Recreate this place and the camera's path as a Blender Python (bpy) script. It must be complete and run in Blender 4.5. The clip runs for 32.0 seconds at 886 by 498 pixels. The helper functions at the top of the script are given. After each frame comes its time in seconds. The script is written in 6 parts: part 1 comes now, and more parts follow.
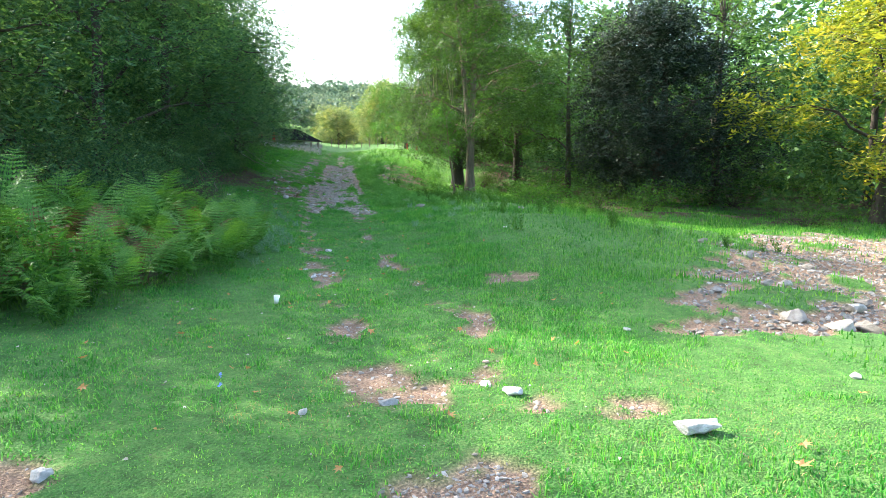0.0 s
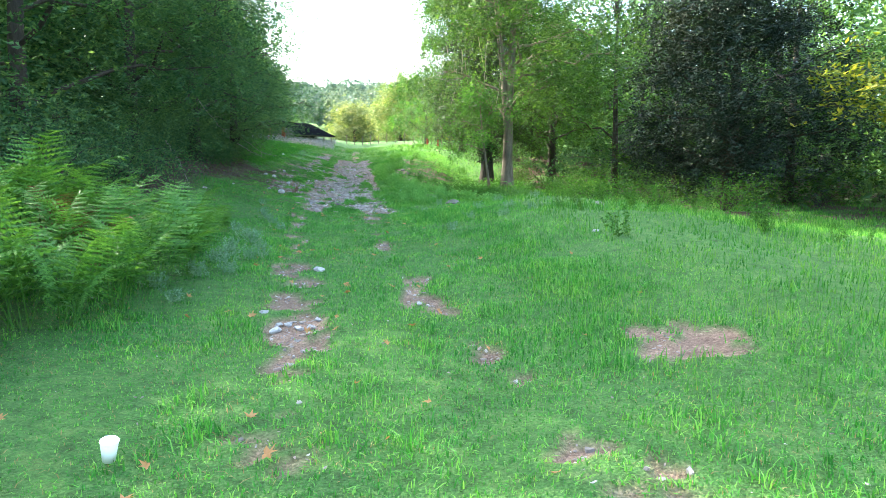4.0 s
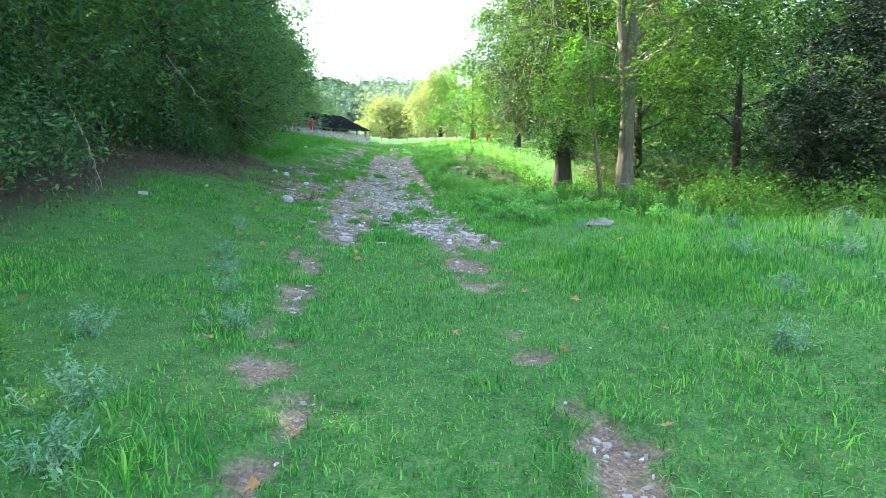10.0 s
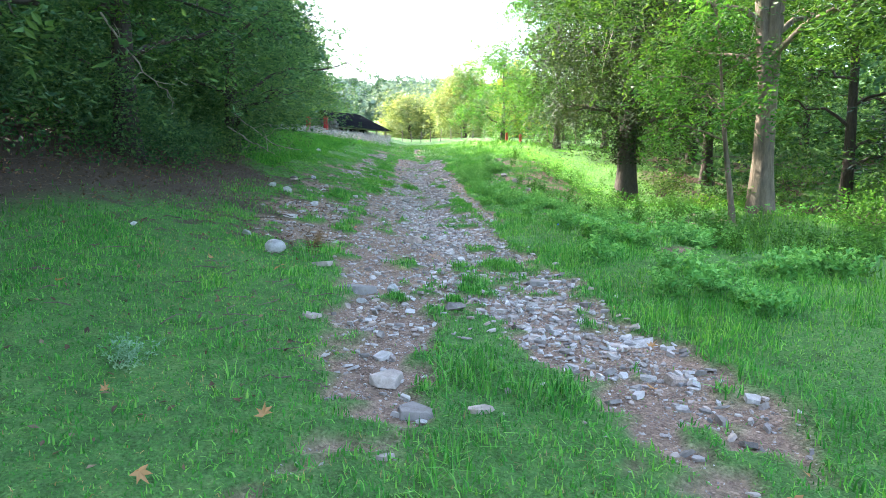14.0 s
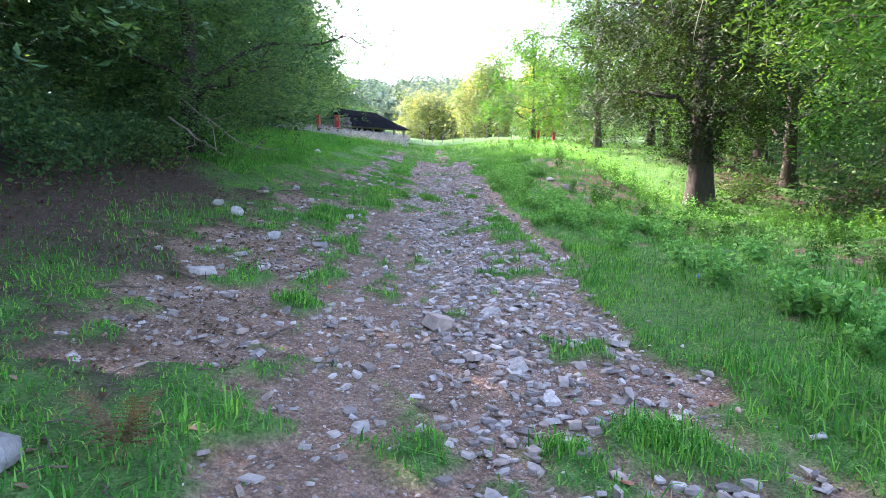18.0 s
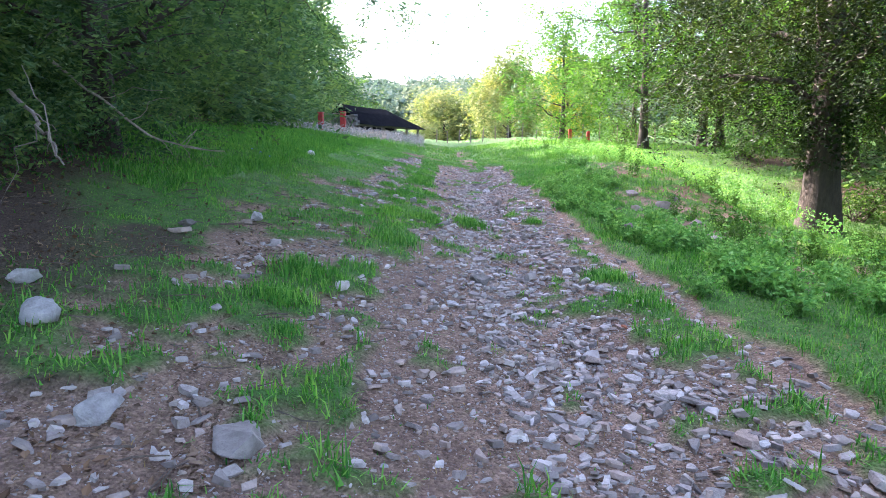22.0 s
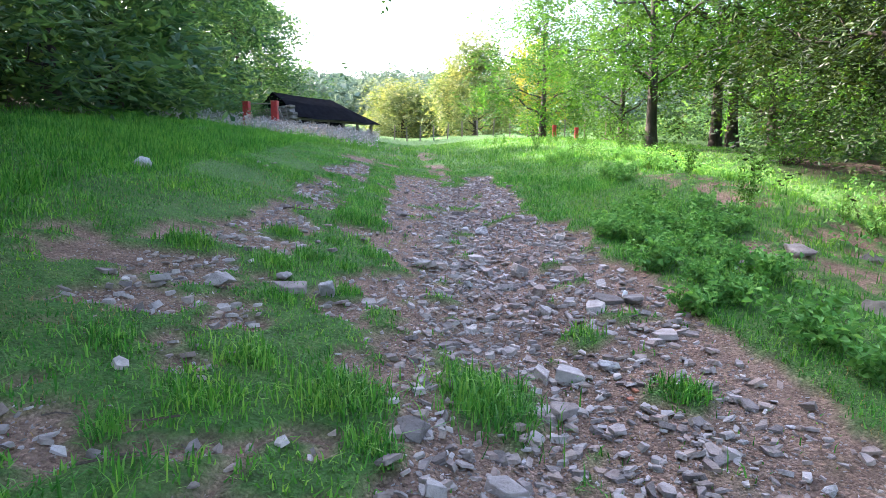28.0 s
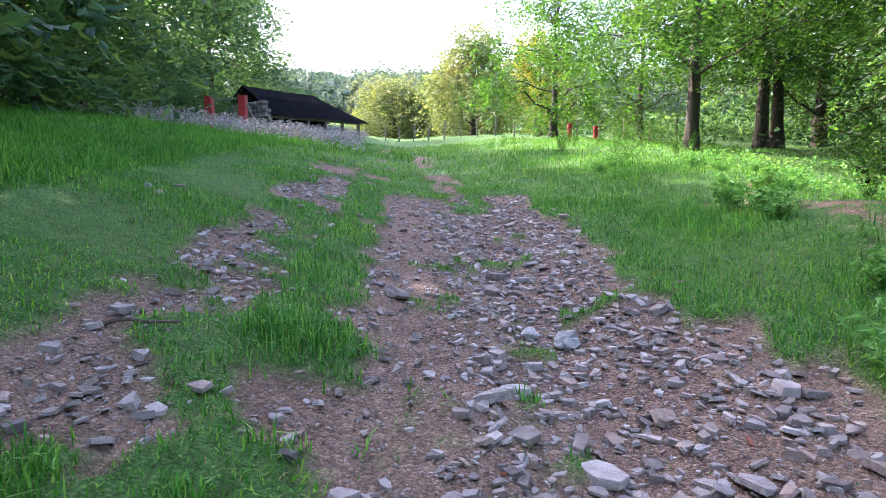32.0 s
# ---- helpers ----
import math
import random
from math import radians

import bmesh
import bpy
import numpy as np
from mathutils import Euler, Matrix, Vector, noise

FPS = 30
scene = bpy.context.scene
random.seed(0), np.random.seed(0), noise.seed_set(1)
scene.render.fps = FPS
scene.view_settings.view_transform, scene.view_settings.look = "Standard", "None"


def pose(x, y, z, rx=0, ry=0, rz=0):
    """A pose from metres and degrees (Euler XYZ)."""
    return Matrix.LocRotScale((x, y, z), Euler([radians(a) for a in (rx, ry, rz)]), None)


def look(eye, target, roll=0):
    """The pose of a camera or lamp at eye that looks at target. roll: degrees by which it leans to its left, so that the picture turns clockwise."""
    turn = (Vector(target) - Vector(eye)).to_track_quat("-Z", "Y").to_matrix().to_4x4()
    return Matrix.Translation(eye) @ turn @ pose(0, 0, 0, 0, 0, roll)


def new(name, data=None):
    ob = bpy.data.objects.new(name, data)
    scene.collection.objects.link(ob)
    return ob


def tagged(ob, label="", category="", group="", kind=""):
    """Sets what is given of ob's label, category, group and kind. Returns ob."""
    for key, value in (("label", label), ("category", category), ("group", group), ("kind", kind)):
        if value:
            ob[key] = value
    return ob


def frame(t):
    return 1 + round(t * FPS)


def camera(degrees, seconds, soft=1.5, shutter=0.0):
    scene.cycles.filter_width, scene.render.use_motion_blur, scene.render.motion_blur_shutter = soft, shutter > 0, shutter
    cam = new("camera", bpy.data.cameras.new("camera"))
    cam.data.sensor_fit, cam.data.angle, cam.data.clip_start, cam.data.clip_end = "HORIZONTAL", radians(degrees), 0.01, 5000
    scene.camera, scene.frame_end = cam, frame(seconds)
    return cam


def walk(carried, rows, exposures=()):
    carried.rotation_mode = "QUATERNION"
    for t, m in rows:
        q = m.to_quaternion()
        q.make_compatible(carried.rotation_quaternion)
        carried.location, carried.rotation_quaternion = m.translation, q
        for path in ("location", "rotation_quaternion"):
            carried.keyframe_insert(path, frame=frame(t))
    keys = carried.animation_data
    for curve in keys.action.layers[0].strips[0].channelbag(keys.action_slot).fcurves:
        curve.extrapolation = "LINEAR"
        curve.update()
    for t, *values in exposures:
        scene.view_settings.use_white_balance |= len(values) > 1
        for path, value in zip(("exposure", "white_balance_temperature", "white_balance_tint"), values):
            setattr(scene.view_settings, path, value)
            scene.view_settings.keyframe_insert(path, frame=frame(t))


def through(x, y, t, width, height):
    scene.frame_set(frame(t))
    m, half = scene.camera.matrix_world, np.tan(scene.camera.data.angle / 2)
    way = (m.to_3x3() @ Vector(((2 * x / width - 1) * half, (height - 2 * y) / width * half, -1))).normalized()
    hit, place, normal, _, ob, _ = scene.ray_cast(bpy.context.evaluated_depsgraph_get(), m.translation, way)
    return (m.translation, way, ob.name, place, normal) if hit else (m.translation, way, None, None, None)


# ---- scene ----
SKY_STRENGTH = 0.13
EXPOSURES = [(0.0, 2.78, 6180, 7), (3.0, 3.25, 6160, 9), (9.0, 3.65, 6100, 5), (14.0, 3.65, 6110, 14), (19.0, 3.5, 5970, 31), (22.0, 3.5, 5990, 32), (25.0, 3.35, 6010, 31), (28.0, 3.25, 6020, 27), (30.0, 3.18, 5990, 29), (32.0, 3.05, 5950, 32)]
G_NEAR, G_WIDE, G_TALL, STONES = 220000, 190000, 50000, 78000
SHED_TURN = -38
# ---- camera ----
cam = camera(73.7, 32.0, soft=0.6)
PATH = [
    (0.0, pose(-0.000, 0.000, 1.691, 82.86, -0.16, 0.17)),
    (0.5, pose(-0.203, 0.651, 1.661, 82.89, -0.09, 0.57)),
    (1.0, pose(-0.355, 1.302, 1.625, 82.92, -0.06, 0.91)),
    (1.5, pose(-0.473, 1.971, 1.599, 83.00, -0.03, 1.14)),
    (2.0, pose(-0.530, 2.670, 1.544, 83.06, 0.01, 1.33)),
    (2.5, pose(-0.567, 3.401, 1.456, 83.03, 0.01, 1.60)),
    (3.0, pose(-0.586, 4.158, 1.370, 83.02, -0.05, 1.68)),
    (3.5, pose(-0.626, 4.923, 1.292, 83.00, -0.08, 1.76)),
    (5.5, pose(-1.149, 8.016, 1.051, 83.18, -0.13, 2.47)),
    (6.0, pose(-1.300, 8.773, 0.991, 83.16, -0.10, 3.03)),
    (6.5, pose(-1.484, 9.530, 0.964, 83.11, -0.07, 3.15)),
    (7.0, pose(-1.698, 10.278, 0.983, 83.11, -0.08, 3.23)),
    (7.5, pose(-1.920, 11.005, 1.019, 83.11, -0.08, 3.45)),
    (8.0, pose(-2.071, 11.716, 1.049, 83.08, -0.11, 3.50)),
    (8.5, pose(-2.216, 12.409, 1.080, 83.09, -0.13, 3.68)),
    (9.0, pose(-2.381, 13.106, 1.114, 83.10, -0.22, 3.82)),
    (9.5, pose(-2.574, 13.785, 1.123, 83.05, -0.32, 4.19)),
    (10.0, pose(-2.819, 14.441, 1.179, 83.06, -0.35, 4.77)),
    (10.5, pose(-3.037, 15.105, 1.234, 83.09, -0.25, 5.08)),
    (11.0, pose(-3.275, 15.769, 1.266, 83.04, -0.15, 5.43)),
    (11.5, pose(-3.495, 16.439, 1.328, 83.07, -0.09, 5.63)),
    (12.0, pose(-3.689, 17.110, 1.398, 83.12, -0.04, 5.75)),
    (12.5, pose(-3.891, 17.767, 1.422, 83.05, -0.04, 6.09)),
    (13.0, pose(-4.028, 18.446, 1.458, 83.10, -0.14, 6.19)),
    (13.5, pose(-4.177, 19.109, 1.493, 83.12, -0.28, 6.29)),
    (14.0, pose(-4.333, 19.792, 1.537, 83.10, -0.42, 6.31)),
    (14.5, pose(-4.505, 20.492, 1.584, 83.07, -0.56, 6.30)),
    (16.5, pose(-4.670, 22.994, 1.520, 83.22, 0.00, 7.95)),
    (17.0, pose(-4.818, 23.625, 1.548, 83.16, 0.02, 7.99)),
    (17.5, pose(-5.005, 24.253, 1.620, 83.19, 0.11, 8.15)),
    (18.0, pose(-5.154, 24.886, 1.690, 83.24, 0.21, 8.36)),
    (18.5, pose(-5.280, 25.529, 1.685, 83.20, 0.27, 8.88)),
    (19.0, pose(-5.395, 26.187, 1.670, 83.13, 0.26, 9.11)),
    (19.5, pose(-5.554, 26.880, 1.726, 83.21, 0.21, 9.12)),
    (20.0, pose(-5.767, 27.546, 1.763, 83.23, 0.14, 9.19)),
    (20.5, pose(-5.980, 28.223, 1.803, 83.25, 0.08, 9.19)),
    (21.0, pose(-6.220, 28.890, 1.864, 83.28, 0.08, 9.23)),
    (21.5, pose(-6.447, 29.520, 1.950, 83.38, 0.13, 9.25)),
    (22.0, pose(-6.621, 30.130, 1.959, 83.37, 0.10, 9.25)),
    (22.5, pose(-6.785, 30.733, 2.000, 83.38, 0.09, 9.29)),
    (23.0, pose(-6.902, 31.361, 2.063, 83.44, 0.05, 9.07)),
    (23.5, pose(-7.010, 31.992, 2.075, 83.38, 0.03, 8.56)),
    (24.0, pose(-7.116, 32.634, 2.086, 83.35, -0.01, 8.06)),
    (24.5, pose(-7.172, 33.310, 2.131, 83.37, -0.05, 7.35)),
    (25.0, pose(-7.260, 33.966, 2.158, 83.34, -0.00, 7.18)),
    (25.5, pose(-7.318, 34.612, 2.200, 83.30, 0.03, 6.82)),
    (27.5, pose(-7.643, 36.931, 2.401, 83.16, 0.25, 5.67)),
    (28.0, pose(-7.815, 37.530, 2.458, 83.13, 0.14, 5.33)),
    (28.5, pose(-7.983, 38.140, 2.553, 83.17, 0.07, 5.17)),
    (29.0, pose(-8.173, 38.712, 2.567, 83.16, 0.08, 5.14)),
    (29.5, pose(-8.319, 39.289, 2.581, 83.21, 0.07, 5.14)),
    (30.0, pose(-8.437, 39.848, 2.620, 83.20, 0.10, 5.08)),
    (30.5, pose(-8.525, 40.405, 2.676, 83.21, 0.14, 4.67)),
    (31.0, pose(-8.542, 40.991, 2.716, 83.15, 0.16, 4.40)),
    (31.5, pose(-8.574, 41.592, 2.765, 83.12, 0.25, 4.45)),
    (32.0, pose(-8.611, 42.208, 2.821, 83.10, 0.33, 4.51)),
]

walk(cam, PATH, EXPOSURES)

# ---- light: morning sun ahead and to the side, bright hazy sky ----
SUN_TURN, SUN_UP = radians(58), radians(33)
SUN_WAY = Vector((-math.sin(SUN_TURN) * math.cos(SUN_UP), math.cos(SUN_TURN) * math.cos(SUN_UP), math.sin(SUN_UP)))
world = bpy.data.worlds.new("sky")
scene.world = world
world.use_nodes = True
wt = world.node_tree
sky = wt.nodes.new("ShaderNodeTexSky")
sky.sky_type = "NISHITA"
sky.sun_disc = False
sky.sun_elevation = SUN_UP
sky.sun_rotation = -SUN_TURN
sky.air_density, sky.dust_density, sky.ozone_density = 1.2, 3.6, 1.0
wt.nodes["Background"].inputs["Strength"].default_value = SKY_STRENGTH
wt.links.new(sky.outputs["Color"], wt.nodes["Background"].inputs["Color"])
sun = new("sun", bpy.data.lights.new("sun", "SUN"))
sun.data.energy, sun.data.angle, sun.data.color = 3.3, radians(0.6), (1.0, 0.9, 0.72)
sun.matrix_world = look((0, 0, 60), Vector((0, 0, 60)) - SUN_WAY)
tagged(sun, "low sun", "light")

# ---- materials ----
def material(name):
    m = bpy.data.materials.new(name)
    m.use_nodes = True
    nt = m.node_tree
    return m, nt, nt.nodes["Principled BSDF"]


def node(nt, kind, **values):
    n = nt.nodes.new(kind)
    for key, value in values.items():
        n.inputs[key].default_value = value
    return n


def noise_tex(nt, scale, detail=4.0, rough=0.6, coord=None):
    n = node(nt, "ShaderNodeTexNoise", Scale=scale, Detail=detail, Roughness=rough)
    nt.links.new(coord or nt.nodes.new("ShaderNodeTexCoord").outputs["Object"], n.inputs["Vector"])
    return n.outputs["Fac"]


def colours(nt, fac, stops):
    r = nt.nodes.new("ShaderNodeValToRGB")
    e = r.color_ramp.elements
    e[0].position, e[0].color = stops[0][0], (*stops[0][1], 1)
    e[1].position, e[1].color = stops[-1][0], (*stops[-1][1], 1)
    for p, c in stops[1:-1]:
        e.new(p).color = (*c, 1)
    nt.links.new(fac, r.inputs["Fac"])
    return r.outputs["Color"]


def blend(nt, fac, a, b, how="MIX"):
    n = nt.nodes.new("ShaderNodeMix")
    n.data_type, n.blend_type = "RGBA", how
    for value, i in ((fac, 0), (a, 6), (b, 7)):
        if isinstance(value, (int, float)):
            n.inputs[i].default_value = value
        elif isinstance(value, tuple):
            n.inputs[i].default_value = (*value, 1)
        else:
            nt.links.new(value, n.inputs[i])
    return n.outputs[2]


def arith(nt, how, a, b):
    n = nt.nodes.new("ShaderNodeMath")
    n.operation = how
    for i, value in enumerate((a, b)):
        if isinstance(value, (int, float)):
            n.inputs[i].default_value = value
        else:
            nt.links.new(value, n.inputs[i])
    return n.outputs[0]


def relief(nt, bsdf, height, strength, distance):
    b = node(nt, "ShaderNodeBump", Strength=strength, Distance=distance)
    nt.links.new(height, b.inputs["Height"])
    nt.links.new(b.outputs["Normal"], bsdf.inputs["Normal"])


def leafy(name, dark, mid, light, through=0.45, gloss=0.45, patch=0.35, glow=(1.3, 1.22, 0.5)):
    """Leaves and blades: each with its own tint, and light that comes through them."""
    m, nt, bsdf = material(name)
    geo = nt.nodes.new("ShaderNodeNewGeometry")
    c = colours(nt, geo.outputs["Random Per Island"], [(0.0, dark), (0.5, mid), (1.0, light)])
    big = noise_tex(nt, patch, 3.0)
    tint = colours(nt, big, [(0.28, (0.62, 0.74, 0.72)), (0.5, (1.0, 1.0, 1.0)), (0.72, (1.5, 1.2, 0.95))])
    c = blend(nt, 1.0, c, tint, "MULTIPLY")
    nt.links.new(c, bsdf.inputs["Base Color"])
    bsdf.inputs["Roughness"].default_value = gloss
    bsdf.inputs["Specular IOR Level"].default_value = 0.14
    tr = nt.nodes.new("ShaderNodeBsdfTranslucent")
    warm = blend(nt, 1.0, c, glow, "MULTIPLY")
    nt.links.new(warm, tr.inputs["Color"])
    mix = nt.nodes.new("ShaderNodeMixShader")
    mix.inputs[0].default_value = through
    nt.links.new(bsdf.outputs[0], mix.inputs[1])
    nt.links.new(tr.outputs[0], mix.inputs[2])
    nt.links.new(mix.outputs[0], nt.nodes["Material Output"].inputs["Surface"])
    return m


def rocky(name, stops, scale=6.0, bump=0.5, rough=0.85):
    m, nt, bsdf = material(name)
    info = nt.nodes.new("ShaderNodeObjectInfo")
    geo = nt.nodes.new("ShaderNodeNewGeometry")
    pick = arith(nt, "FRACT", arith(nt, "ADD", info.outputs["Random"], geo.outputs["Random Per Island"]), 0)
    own = colours(nt, pick, stops)
    spots = noise_tex(nt, scale, 6.0, 0.7)
    c = blend(nt, 1.0, own, colours(nt, spots, [(0.3, (0.6, 0.58, 0.56)), (0.55, (1, 1, 1)), (0.75, (1.35, 1.33, 1.28))]), "MULTIPLY")
    nt.links.new(c, bsdf.inputs["Base Color"])
    bsdf.inputs["Roughness"].default_value = rough
    relief(nt, bsdf, noise_tex(nt, scale * 4, 6.0, 0.7), bump, 0.02)
    return m


def barky(name, dark, light, scale=5.0):
    m, nt, bsdf = material(name)
    co = nt.nodes.new("ShaderNodeTexCoord")
    mp = nt.nodes.new("ShaderNodeMapping")
    mp.inputs["Scale"].default_value = (1, 1, 0.22)
    nt.links.new(co.outputs["Object"], mp.inputs["Vector"])
    n1 = noise_tex(nt, scale * 3, 7.0, 0.7, mp.outputs["Vector"])
    n2 = noise_tex(nt, 0.9, 3.0)
    c = colours(nt, n1, [(0.3, dark), (0.7, light)])
    c = blend(nt, 1.0, c, colours(nt, n2, [(0.3, (0.65, 0.68, 0.6)), (0.7, (1.2, 1.15, 1.05))]), "MULTIPLY")
    nt.links.new(c, bsdf.inputs["Base Color"])
    bsdf.inputs["Roughness"].default_value = 0.9
    relief(nt, bsdf, n1, 0.9, 0.05)
    return m


def ground_material():
    m, nt, bsdf = material("ground")
    bare = nt.nodes.new("ShaderNodeAttribute")
    bare.attribute_name = "bare"
    litter = nt.nodes.new("ShaderNodeAttribute")
    litter.attribute_name = "litter"
    co = nt.nodes.new("ShaderNodeTexCoord").outputs["Object"]
    fine, mid, wide = noise_tex(nt, 45, 5, 0.7, co), noise_tex(nt, 6, 5, 0.65, co), noise_tex(nt, 0.5, 4, 0.6, co)
    turf = colours(nt, mid, [(0.25, (0.04, 0.1, 0.026)), (0.5, (0.06, 0.2, 0.04)), (0.8, (0.12, 0.24, 0.06))])
    turf = blend(nt, 1.0, turf, colours(nt, fine, [(0.3, (0.5, 0.5, 0.45)), (0.7, (1.3, 1.25, 1.1))]), "MULTIPLY")
    soil = colours(nt, mid, [(0.2, (0.165, 0.112, 0.08)), (0.5, (0.285, 0.2, 0.146)), (0.8, (0.41, 0.3, 0.226))])
    soil = blend(nt, 1.0, soil, colours(nt, fine, [(0.25, (0.55, 0.53, 0.5)), (0.75, (1.35, 1.33, 1.3))]), "MULTIPLY")
    soil = blend(nt, 1.0, soil, colours(nt, wide, [(0.3, (0.8, 0.78, 0.78)), (0.7, (1.15, 1.12, 1.1))]), "MULTIPLY")
    speck = node(nt, "ShaderNodeTexVoronoi", Scale=55.0)
    nt.links.new(co, speck.inputs["Vector"])
    tone = nt.nodes.new("ShaderNodeSeparateColor")
    nt.links.new(speck.outputs["Color"], tone.inputs[0])
    soil = blend(nt, 1.0, soil, colours(nt, tone.outputs[0], [(0.0, (0.68, 0.67, 0.68)), (0.6, (0.9, 0.9, 0.91)), (0.85, (1.05, 1.06, 1.08)), (1.0, (1.3, 1.32, 1.36))]), "MULTIPLY")
    duff = colours(nt, fine, [(0.25, (0.03, 0.022, 0.016)), (0.55, (0.085, 0.06, 0.043)), (0.8, (0.17, 0.12, 0.082))])
    turf = blend(nt, 0.1, turf, soil)
    c = blend(nt, litter.outputs["Fac"], turf, duff)
    c = blend(nt, bare.outputs["Fac"], c, soil)
    nt.links.new(c, bsdf.inputs["Base Color"])
    bsdf.inputs["Roughness"].default_value = 0.95
    bsdf.inputs["Specular IOR Level"].default_value = 0.2
    grit = node(nt, "ShaderNodeTexVoronoi", Scale=55.0)
    nt.links.new(co, grit.inputs["Vector"])
    relief(nt, bsdf, arith(nt, "SUBTRACT", arith(nt, "ADD", fine, mid), grit.outputs["Distance"]), 0.9, 0.03)
    return m


def painted(name, base, rough=0.6, scale=8.0, wear=(0.7, 1.2), metal=0.0, shine=0.4):
    m, nt, bsdf = material(name)
    n = noise_tex(nt, scale, 6, 0.7)
    tint = colours(nt, n, [(0.3, (wear[0],) * 3), (0.7, (wear[1],) * 3)])
    nt.links.new(blend(nt, 1.0, base, tint, "MULTIPLY"), bsdf.inputs["Base Color"])
    bsdf.inputs["Roughness"].default_value, bsdf.inputs["Metallic"].default_value = rough, metal
    bsdf.inputs["Specular IOR Level"].default_value = shine
    relief(nt, bsdf, n, 0.3, 0.01)
    return m


M_GROUND = ground_material()
M_GRASS = leafy("grass", (0.028, 0.14, 0.023), (0.064, 0.27, 0.042), (0.19, 0.43, 0.095), 0.4, 0.5, 1.1)
M_TALL = leafy("tall_grass", (0.035, 0.145, 0.025), (0.068, 0.235, 0.04), (0.16, 0.34, 0.07), 0.45, 0.5, 0.5)
M_DRYGRASS = leafy("dry_grass", (0.2, 0.15, 0.07), (0.28, 0.22, 0.1), (0.36, 0.3, 0.16), 0.3, 0.6, 0.6)
M_DARKLEAF = leafy("dark_leaf", (0.036, 0.094, 0.05), (0.068, 0.152, 0.074), (0.125, 0.24, 0.1), 0.5, 0.6)
# leaf green paled towards blue: distance haze put into the colour
M_FARLEAF_HAZED = leafy("far_leaf_hazed", (0.075, 0.125, 0.1), (0.115, 0.175, 0.14), (0.17, 0.235, 0.175), 0.18, 0.7, 0.05, (1.1, 1.1, 0.8))
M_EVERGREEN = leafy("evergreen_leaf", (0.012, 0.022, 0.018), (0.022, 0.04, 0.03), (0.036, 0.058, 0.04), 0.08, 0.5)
M_MIDLEAF = leafy("mid_leaf", (0.02, 0.058, 0.015), (0.043, 0.105, 0.024), (0.082, 0.165, 0.035), 0.42, 0.45)
M_IVYLEAF = leafy("ivy_leaf", (0.011, 0.023, 0.009), (0.022, 0.045, 0.015), (0.046, 0.08, 0.023), 0.24, 0.45)
M_BRIGHTLEAF = leafy("bright_leaf", (0.03, 0.095, 0.018), (0.058, 0.15, 0.026), (0.1, 0.21, 0.04), 0.46, 0.45, glow=(1.15, 1.25, 0.5))
M_YELLOWLEAF = leafy("yellow_leaf", (0.11, 0.16, 0.025), (0.19, 0.235, 0.035), (0.33, 0.32, 0.055), 0.5, 0.45)
M_PALELEAF = leafy("pale_leaf", (0.1, 0.15, 0.06), (0.17, 0.23, 0.1), (0.26, 0.31, 0.16), 0.4, 0.5)
M_FERN = leafy("fern_leaf", (0.05, 0.15, 0.03), (0.09, 0.23, 0.045), (0.14, 0.31, 0.07), 0.45, 0.5, 0.9)
M_DRYFERN = leafy("dry_fern", (0.08, 0.055, 0.032), (0.13, 0.09, 0.05), (0.2, 0.145, 0.085), 0.3, 0.7, 0.9)
M_HERB = leafy("herb_leaf", (0.11, 0.22, 0.1), (0.18, 0.32, 0.17), (0.27, 0.41, 0.26), 0.3, 0.6, 0.9, (1.1, 1.1, 0.9))
M_NETTLE = leafy("nettle_leaf", (0.075, 0.23, 0.06), (0.125, 0.34, 0.09), (0.2, 0.43, 0.125), 0.4, 0.5, 0.9)
M_SEED = leafy("seed_head", (0.26, 0.25, 0.24), (0.36, 0.345, 0.34), (0.48, 0.46, 0.46), 0.3, 0.8, 0.35, (1.0, 0.98, 1.0))
M_DEADLEAF = leafy("dead_leaf", (0.2, 0.075, 0.03), (0.32, 0.14, 0.055), (0.44, 0.24, 0.11), 0.25, 0.6, 0.9)
M_LITTER = leafy("leaf_litter", (0.07, 0.045, 0.03), (0.13, 0.085, 0.055), (0.22, 0.16, 0.11), 0.15, 0.7, 0.9)
M_SLATE = rocky("slate", [(0.0, (0.16, 0.136, 0.12)), (0.25, (0.275, 0.24, 0.213)), (0.45, (0.37, 0.285, 0.228)), (0.6, (0.33, 0.295, 0.265)), (0.85, (0.41, 0.37, 0.335)), (1.0, (0.5, 0.465, 0.43))], 9, 0.7)
M_PEBBLE = rocky("brown_pebble", [(0.0, (0.16, 0.13, 0.11)), (0.6, (0.28, 0.24, 0.21)), (0.95, (0.4, 0.36, 0.32)), (1.0, (0.55, 0.52, 0.48))], 12, 0.4)
M_PALEROCK = rocky("pale_stone", [(0.0, (0.32, 0.31, 0.29)), (0.5, (0.44, 0.43, 0.41)), (1.0, (0.56, 0.55, 0.53))], 14, 1.0)
M_RIVER = rocky("river_stone", [(0.0, (0.13, 0.115, 0.1)), (0.5, (0.22, 0.2, 0.18)), (1.0, (0.36, 0.34, 0.315))], 10, 0.7)
M_BRICK = rocky("brick_shard", [(0.0, (0.36, 0.12, 0.06)), (1.0, (0.42, 0.18, 0.1))], 9, 0.4)
M_BARKDARK = barky("dark_bark", (0.02, 0.016, 0.013), (0.07, 0.054, 0.042))
M_BARKPALE = barky("pale_bark", (0.055, 0.043, 0.031), (0.18, 0.145, 0.108), 3.0)
